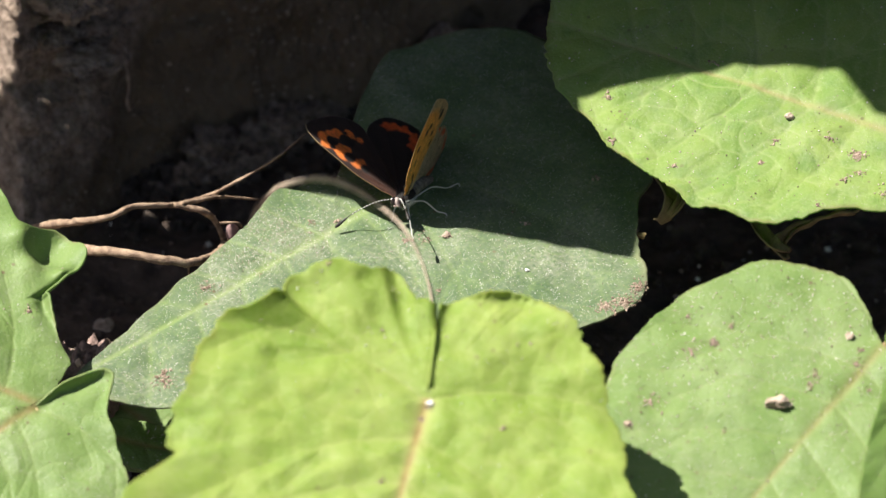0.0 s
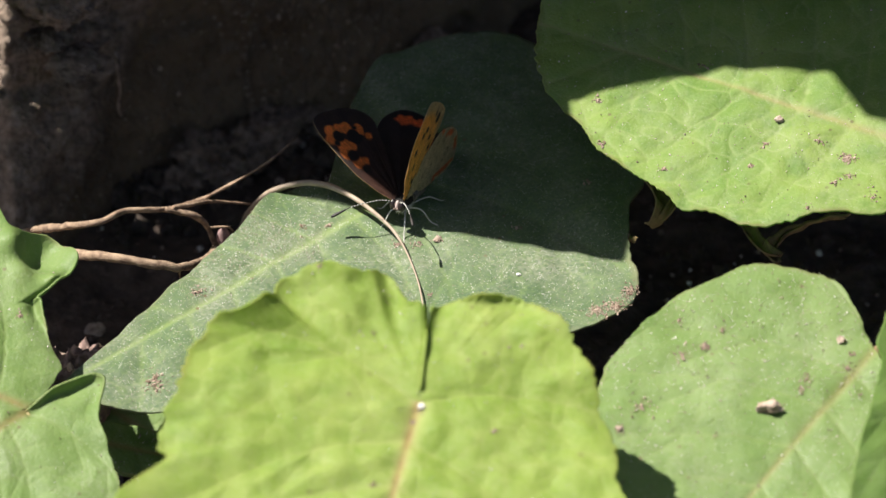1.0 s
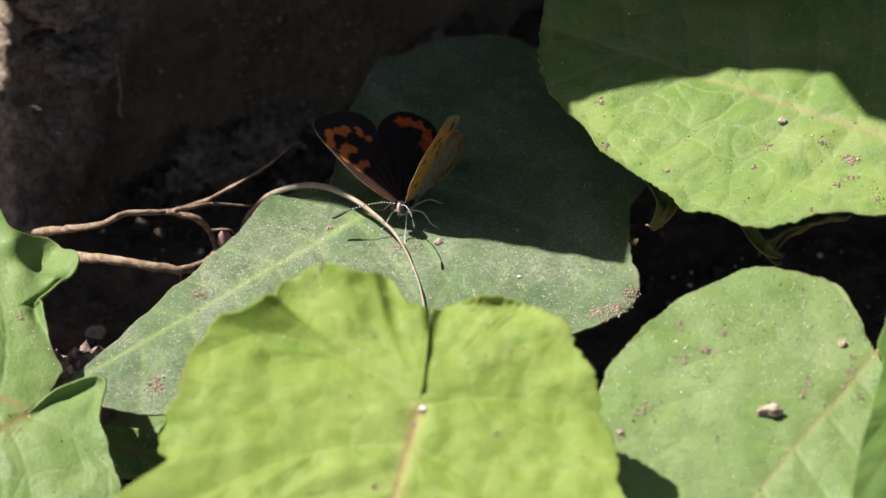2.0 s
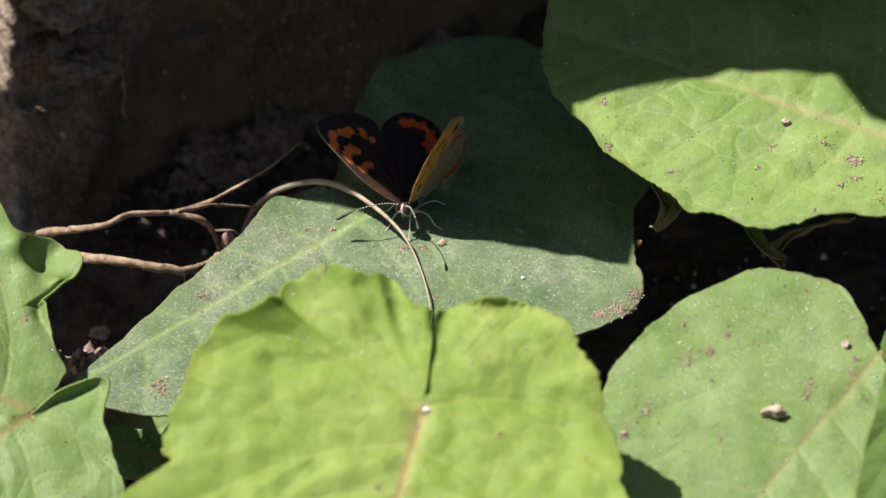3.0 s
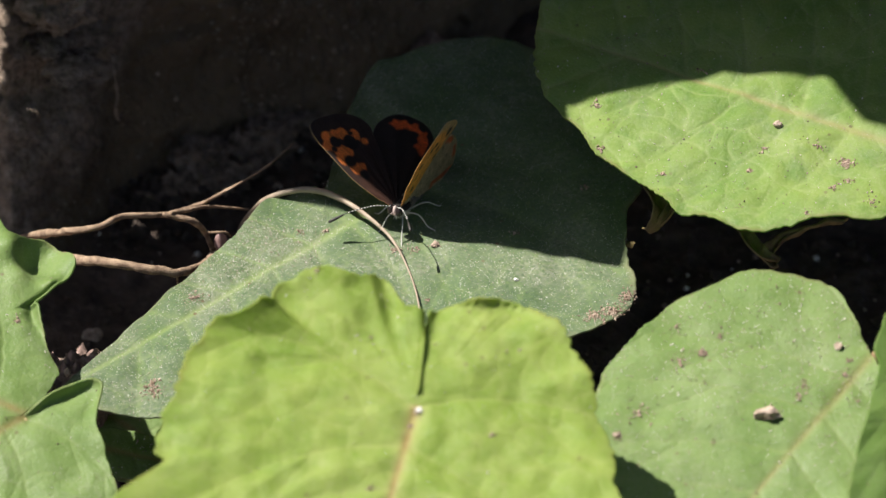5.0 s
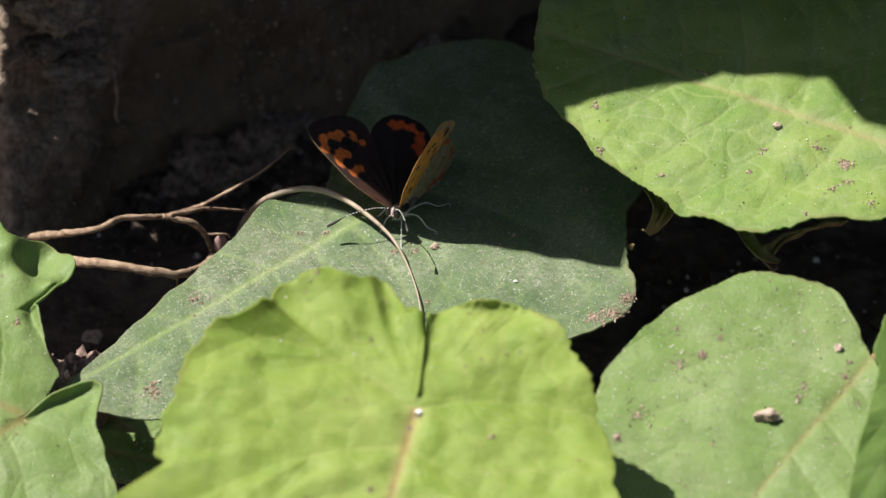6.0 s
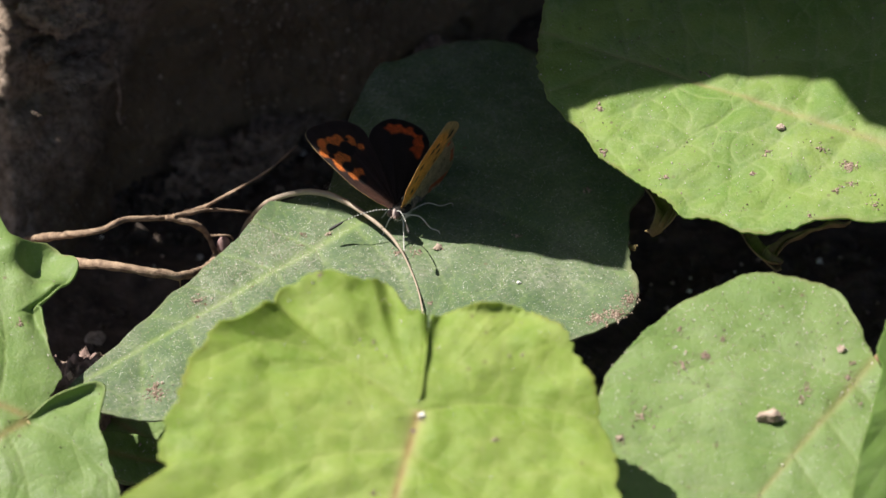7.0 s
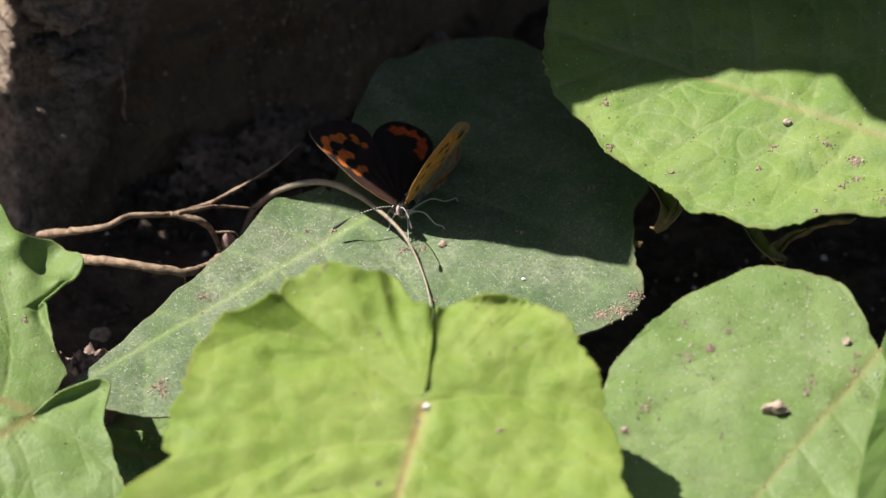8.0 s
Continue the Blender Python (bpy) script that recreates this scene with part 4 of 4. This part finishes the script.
def wing(name, outline, side, parent, at, materials, hind, seed, size, turn, cup=0.3):
    """A thin wing, scales above and below, lying flat along x; side -1 mirrors it."""
    edge = smooth_line([(a, b, 0) for a, b in outline] + [(*outline[0], 0)], 9)[:-1]
    poly = np.array([(p.x, p.y) for p in edge])
    m = len(poly)
    centre = poly.mean(0)
    rings = 58
    k = np.concatenate([[0.0], np.repeat(np.arange(1, rings + 1) / rings, m)])
    P = np.concatenate([[centre], (centre + (np.arange(1, rings + 1) / rings)[:, None, None] * (poly - centre)[None]).reshape(-1, 2)])
    x, y = P[:, 0], P[:, 1]
    ang = np.arctan2(y + 0.3, x)
    ridge = np.clip(np.cos(ang * (26 if not hind else 20)) * 4 - 3, 0, 1)
    Z = 0.10 * np.sin(x * 0.35) * (x / 12) + 0.05 * np.cos(ang * 20) + cup * np.sin(np.pi * np.clip(x / 17, 0, 1))
    wob = np.array([noise.noise(Vector((a * 0.9, b * 0.9, seed))) for a, b in P])
    # distance to the outer margin, from the tip round to the inner corner
    outer = poly[poly[:, 1] < -9.5] if hind else poly[(poly[:, 0] > 10.3) & (poly[:, 1] < 1.4)]
    d = np.min(np.hypot(x[:, None] - outer[None, :, 0], y[:, None] - outer[None, :, 1]), 1) + 0.35 * wob
    step = lambda v, a, b: np.clip((v - a) / (b - a), 0, 1)
    top = {}
    if hind:
        top["orange"] = step(d, 0.75, 1.0) * step(-d, -2.7, -2.35) * step(-y + 0.3 * wob, 11.2, 11.7) * step(-x, -9.7, -9.3)
        spot = np.zeros(len(x))
        for a, b in HIND_NOTCHES:
            spot = np.maximum(spot, step(-np.hypot(x - a, y - b) + 0.15 * wob, -0.85, -0.6))
        top["spot"] = spot
        under = {"orange": 0.9 * step(d, 0.3, 0.6) * step(-d, -1.7, -1.2) * step(np.sin(ang * 26) + 0.6, 0.0, 0.5), "spot": np.zeros(len(x))}
        for a, b in ((8.2, -7.5), (8.0, -10.2), (6.4, -12.4), (4.6, -7.0), (4.4, -11.5), (3.0, -4.2)):
            under["spot"] = np.maximum(under["spot"], 0.55 * step(-np.hypot(x - a, y - b), -0.35, -0.2))
    else:
        cells, spot = np.zeros(len(x)), np.zeros(len(x))
        for a, b, r in FORE_CELLS:
            cells = np.maximum(cells, step(-np.hypot(x - a, y - b) + 0.35 * wob, -r - 0.15, -r + 0.15))
        for a, b, r in FORE_SPOTS:
            spot = np.maximum(spot, step(-np.hypot(x - a, y - b) + 0.2 * wob, -r - 0.12, -r + 0.12))
        # a dull copper flush runs from the root along the front edge
        flush = 0.06 * step(-x, -9.0, -2.0) * step(y, -0.8, 1.4)
        top["orange"], top["spot"] = np.maximum(cells * (0.75 + 0.25 * step(x, 6, 9)), flush), np.maximum(spot, 0.25 * step(ridge, 0.35, 0.8) * step(x, 6, 9))
        under = {"orange": 0.12 + 0.78 * step(d, 1.2, 2.6) * (0.75 + 0.25 * step(y, -5.0, 0.0)), "spot": np.zeros(len(x))}
        for a, b, r in UNDER_SPOTS:
            under["spot"] = np.maximum(under["spot"], step(-np.hypot((x - a) * 0.8, (y - b)) + 0.12 * wob, -r - 0.1, -r + 0.1))
    fringe = step(k, 0.965, 0.99) * (0.08 if hind else 0.18)
    n = len(x)
    ct, st = size * math.cos(radians(turn)), size * math.sin(radians(turn))
    wx, wy = ct * x - st * y, st * x + ct * y
    v_top = np.stack([side * wx, wy, Z + 0.05], 1) * MM
    v_low = np.stack([side * wx, wy, Z - 0.05], 1) * MM
    quads = [(0, 1 + j, 1 + (j + 1) % m) for j in range(m)]
    for i in range(rings - 1):
        o, p = 1 + i * m, 1 + (i + 1) * m
        quads += [(o + j, p + j, p + (j + 1) % m, o + (j + 1) % m) for j in range(m)]
    flip = side > 0
    up = [q[::-1] if flip else q for q in quads]
    low = [tuple(n + c for c in (q if flip else q[::-1])) for q in quads]
    rim0 = 1 + (rings - 1) * m
    rim = [(rim0 + j, rim0 + (j + 1) % m, n + rim0 + (j + 1) % m, n + rim0 + j) for j in range(m)]
    ob = link_mesh(name, np.concatenate([v_top, v_low]).tolist(), up + low + rim, [materials[0], materials[1]], parent)
    ob.data.polygons.foreach_set("material_index", [0] * len(up) + [1] * len(low) + [0 if hind else 1] * len(rim))
    float_attribute(ob, "orange", np.concatenate([top["orange"], under["orange"]]))
    float_attribute(ob, "spot", np.concatenate([top["spot"], under["spot"]]))
    float_attribute(ob, "fringe", np.concatenate([fringe, fringe]))
    float_attribute(ob, "ridge", np.concatenate([ridge, ridge]))
    ob.location = Vector(at) * MM
    return ob


def ellipsoid(name, centre, size, material, parent, label="", bump=0.0, turn=0.0, seed=0):
    bm = bmesh.new()
    bmesh.ops.create_uvsphere(bm, u_segments=20, v_segments=14, radius=1)
    for v in bm.verts:
        k = 1 + bump * noise.noise(v.co * 3 + Vector((seed, 0, 0)))
        v.co = Vector((v.co.x * size[0], v.co.y * size[1], v.co.z * size[2])) * k
        v.co.rotate(Euler((turn, 0, 0)))
        v.co = (v.co + Vector(centre)) * MM
    verts, faces = [v.co.copy() for v in bm.verts], [[v.index for v in f.verts] for f in bm.faces]
    bm.free()
    return link_mesh(name, verts, faces, material, parent, label)


HEAD = Vector((0, 0, 4.6))
FLY_AT = Matrix.Translation(Vector((-6.7, 3.6, 4.8)) * MM) @ pose(0, 0, 0, 14, -3, 158) @ Matrix.Translation(-HEAD * MM)


def in_fly(x, y, z):
    """A point of the place, in the butterfly's own space."""
    return FLY_AT.inverted() @ (Vector((x, y, z)) * MM) / MM


def butterfly():
    """A small copper coloured butterfly; y is forward, z up, the origin on the ground under the head."""
    upper, under, hind_upper, hind_under, fur, grey, pale, black, eye, blush = butterfly_materials()
    fly = new("butterfly")
    head = HEAD
    ellipsoid("thorax", (0, -2.6, 4.05), (1.05, 1.9, 1.15), fur, fly, bump=0.15, seed=2)
    ellipsoid("breast", (0, -2.3, 3.75), (1.0, 1.9, 0.9), pale, fly, "pale hairy breast", bump=0.25, seed=5)
    abdomen = tube([(0, -3.8, 4.4), (0, -6, 4.2), (0, -8.5, 3.5), (0, -11.2, 2.7)], lambda u: 1.05 * (1 - u ** 3) ** 0.5 * (1 - 0.35 * u) + 0.12, 14, 0.1)
    link_mesh("abdomen", *abdomen, grey, fly, "slender grey brown abdomen")
    ellipsoid("head", head, (0.85, 0.75, 0.85), fur, fly, bump=0.15, seed=7)
    ellipsoid("face", head + Vector((0, 0.55, 0.1)), (0.30, 0.35, 0.80), blush, fly, "narrow pale pinkish face")
    for s in (-1, 1):
        ellipsoid("eye", head + Vector((s * 0.68, 0.42, 0.05)), (0.50, 0.60, 0.82), eye, fly, "glossy black eye with a pale rim")
        ellipsoid("palp", head + Vector((s * 0.25, 0.95, -0.35)), (0.13, 0.45, 0.14), blush, fly, turn=0.5)
    # feelers: white rings on black, with a dark club
    for s, end in ((1, in_fly(-16.1, 1.6, 4.4)), (-1, in_fly(-4.6, -4.0, 7.0))):
        root = head + Vector((s * 0.35, 0.5, 0.6))
        mid = (root + end) / 2 + Vector((0, 0, 0.9))
        feeler = link_mesh("antenna", *tube([root, root.lerp(mid, 0.5) + Vector((0, 0, 0.3)), mid, mid.lerp(end, 0.5) + Vector((0, 0, 0.25)), end], lambda u: 0.06, 6, per=8), black, fly)
        line = smooth_line([root, root.lerp(mid, 0.5) + Vector((0, 0, 0.3)), mid, mid.lerp(end, 0.5) + Vector((0, 0, 0.25)), end], 5)
        for p, q in list(zip(line, line[1:]))[:15]:
            link_mesh("ring", *tube([p, p.lerp(q, 0.45)], lambda u: 0.088, 6, per=1), pale, feeler)
        link_mesh("club", *tube([line[-5], line[-3], line[-1], line[-1] + (line[-1] - line[-2]) * 0.6], lambda u: 0.08 + 0.16 * math.sin(math.pi * min(1, u * 0.9 + 0.05)), 8), black, feeler)
    # legs
    hips = [(0.6, -1.3), (0.65, -2.4), (0.6, -3.4)]
    feet = {1: [(-9.5, 3.8), (-10.0, 8.4), (-7.5, 13.0)], -1: [(-6.0, 0.7), (-1.1, 4.2), (0.8, 10.5)]}
    for s in (1, -1):
        for (hx, hy), (fx, fy) in zip(hips, feet[s]):
            hip = Vector((s * hx, hy, 3.4))
            foot, toe = in_fly(fx, fy, 0.45), in_fly(fx + 0.25 * s * -1, fy - 0.6, 0.3)
            knee = hip.lerp(foot, 0.42) + Vector((0, 0, 0.8))
            ankle = hip.lerp(foot, 0.75) + Vector((0, 0, -0.1))
            link_mesh("leg", *tube([hip, knee, ankle, foot, toe], lambda u: 0.122 - 0.06 * u, 7, 0.2), pale, fly)
    wings = {
        "fore_right": wing("forewing", FORE, 1, fly, (0.7, -1.4, 4.7), (upper, under), False, 1, 1.0, 0, 0.15),
        "hind_right": wing("hindwing", HIND, 1, fly, (0.6, -1.5, 4.55), (hind_upper, hind_under), True, 2, 1.0, 0, 0.0),
        "fore_left": wing("forewing", FORE, -1, fly, (-0.45, -1.55, 4.95), (upper, under), False, 1, 0.93, 0, 0.15),
        "hind_left": wing("hindwing", HIND, -1, fly, (-0.55, -2.05, 4.8), (hind_upper, hind_under), True, 2, 0.9, 0, 0.0),
    }
    # short pale hair on breast and thorax
    rng = random.Random(77)
    for name, colour, count, low in (("hair", pale, 420, True), ("hair", fur, 260, False)):
        verts, faces = [], []
        for _ in range(count):
            a, b = rng.uniform(0, 2 * math.pi), rng.uniform(-1, 1)
            d = Vector((math.cos(a) * math.sqrt(1 - b * b), b, math.sin(a) * math.sqrt(1 - b * b)))
            if (d.z > 0.25) == low:
                continue
            p = Vector((0, -2.3 if low else -2.6, 3.75 if low else 4.05)) + Vector((d.x * 1.0, d.y * 1.85, d.z * (0.88 if low else 1.12)))
            tip = p + (d + Vector((rng.gauss(0, 0.4), rng.gauss(-0.3, 0.4), rng.gauss(0, 0.4)))).normalized() * rng.uniform(0.35, 0.9)
            side = d.cross(Vector((rng.uniform(-1, 1), rng.uniform(-1, 1), rng.uniform(-1, 1)))).normalized() * 0.035
            o = len(verts)
            verts += [(p + side) * MM, (p - side) * MM, (p + d.cross(side)) * MM, tip * MM]
            faces += [(o, o + 1, o + 3), (o + 1, o + 2, o + 3), (o + 2, o, o + 3)]
        tagged(link_mesh(name, verts, faces, colour, fly), kind="stuff")
    tagged(fly, "small butterfly with half open dark and orange wings on a leaf", "butterfly")
    return fly, wings


# seconds, how far the body sways sideways, turns of the wings above and below: right pair, left forewing, left hindwing
WING_ROWS = [
    (0.0, -1.29, (5.1, -40.8, -0.6), (24.8, 64.9, 27.7), (46.7, 61.8, 54.9)), (0.5, -0.73, (1.6, -35.2, -2.7), (41.2, 70.3, 43.8), (71.8, 69.0, 72.4)),
    (1.0, -0.08, (-9.2, -33.6, -3.3), (37.9, 82.0, 36.2), (77.2, 79.6, 73.0)), (1.3, -0.05, (-9.6, -33.1, -2.6), (26.0, 79.0, 24.0), (74.5, 80.0, 69.0)),
    (1.7, 0.0, (-10.2, -32.5, -1.8), (4.0, 74.0, 0.5), (71.0, 80.4, 65.0)), (3.5, 0.0, (-10.4, -32.1, -1.4), (-1.1, 73.1, -4.7), (69.9, 80.5, 63.4)),
    (5.0, -0.08, (-9.5, -33.9, -1.4), (-3.9, 70.8, -6.8), (72.8, 78.0, 67.9)), (6.5, -0.4, (-9.5, -37.0, 0.8), (7.3, 69.0, 2.4), (74.7, 74.8, 71.2)),
    (7.5, -0.57, (-4.1, -34.2, -0.8), (18.4, 63.0, 15.2), (66.2, 72.4, 63.7)), (8.0, -0.65, (-1.7, -35.4, -2.6), (19.3, 60.5, 12.1), (65.0, 70.7, 61.7))]


ground()
rock_bank()
ledges()
clods()
leaves()
twigs()
STALK_OB = stalk()
dry_scraps()
edge_debris()
earth_mound()
flake()
pebbles()
FLY, WINGS = butterfly()
FLY.matrix_world = FLY_AT


def tilted(pivot, angle):
    """A small turn about the x axis through a pivot."""
    p = Vector(pivot) * MM
    return Matrix.Translation(p) @ pose(0, 0, 0, angle, 0, 0) @ Matrix.Translation(-p)


# how far the stalk lifts in the wind
STALK_LIFT = [(0.6, -0.1), (0.7, 0.2), (1.0, 0.3), (1.3, 1.2), (1.5, 0.6), (1.7, 0.1), (2.2, 0.5), (2.8, 0.6), (3.0, 1.2), (3.2, 0.6), (3.5, 0.0), (4.0, 0.2), (4.5, 0.8), (4.7, -0.8),
              (5.0, 0.0), (5.2, -1.0), (5.8, 0.3), (6.3, 0.6), (6.5, 0.2), (6.7, -0.9), (7.0, 0.2), (7.2, -0.1), (7.4, -0.2), (7.5, 0.4), (7.6, 1.4), (7.7, 0.8), (7.8, 1.5), (7.9, 0.4), (8.0, 1.4)]
# small turns and lifts of leaves in the same gusts
FRONT_TURN = [(0.0, -0.2, -0.3), (0.2, 0.2, -0.2), (0.4, -0.6, 0.0), (0.5, 0.1, -0.2), (1.0, 0.2, 0.0), (1.5, 0.2, 0.0), (2.2, 0.2, 0.0), (3.0, 0.1, 0.0), (3.5, 0.0, 0.0), (4.0, -0.3, 0.15), (5.0, -0.3, 0.1), (6.5, -0.2, 0.1), (7.0, 0.1, -0.1), (7.5, -0.2, 0.22), (7.8, -0.5, 0.5), (8.0, -0.7, 0.65)]
UPPER_SWAY = [(0.0, 0, 2), (0.5, 1.7, -1.2), (1.0, -2.3, 0.5), (1.5, 1.7, 0.2), (3.0, 1, -1.8), (3.5, 0, 0), (4.0, 0, 1.8), (4.5, -1.3, -1), (5.0, 0, 0), (6.5, -1, -1.2), (7.0, 0.7, 0.5), (7.5, 0.5, -1.8), (8.0, 3, -2.6)]
RIGHT_TURN = [(0.0, -1.0, 0.05), (0.5, 0.0, 0.0), (1.0, -0.3, 0.15), (1.5, 0.1, 0.0), (2.2, 0.0, 0.0), (3.0, -0.1, 0.0), (3.5, 0.0, 0.0), (5.0, 0.0, 0.0), (6.5, 0.0, 0.0), (7.0, 0.05, 0.0), (7.5, -0.3, 0.15), (8.0, -0.8, 0.62)]


def motions():
    feet = Matrix.Translation(Vector((-6.7, 5.0, 0.2)) * MM)
    walk(FLY, [(row[0], feet @ pose(0, 0, 0, 0, math.degrees(row[1] / 4.6), 0) @ feet.inverted() @ FLY_AT) for row in WING_ROWS])
    for name, column in (("fore_right", 2), ("hind_right", 2), ("fore_left", 3), ("hind_left", 4)):
        at = tuple(WINGS[name].location)
        walk(WINGS[name], [(row[0], pose(*at, *row[column])) for row in WING_ROWS])
    # the stalk trembles fast at first
    lifts = [(k / 30, 0.3 + 1.5 * (1 - k / 20) * math.sin(math.pi / 2 * k)) for k in range(16)] + STALK_LIFT
    walk(STALK_OB, [(t, pose(0.4 * d * MM, 0, 0) @ tilted((-3.6, -18, 0.3), math.degrees(d / 29))) for t, d in lifts])
    for ob in RIDERS["upper"]:
        base = ob.matrix_basis.copy()
        walk(ob, [(t, pose(0.081 * dx * MM, 0, -0.1 * dy * MM) @ base) for t, dx, dy in UPPER_SWAY])
    for key, pivot, turns in (("front", (0, -56, 38), FRONT_TURN), ("right", (60, -34, 20), RIGHT_TURN)):
        for ob in RIDERS[key]:
            base = ob.matrix_basis.copy()
            walk(ob, [(t, pose(0, 0, up * MM) @ tilted(pivot, a) @ base) for t, a, up in turns])


motions()
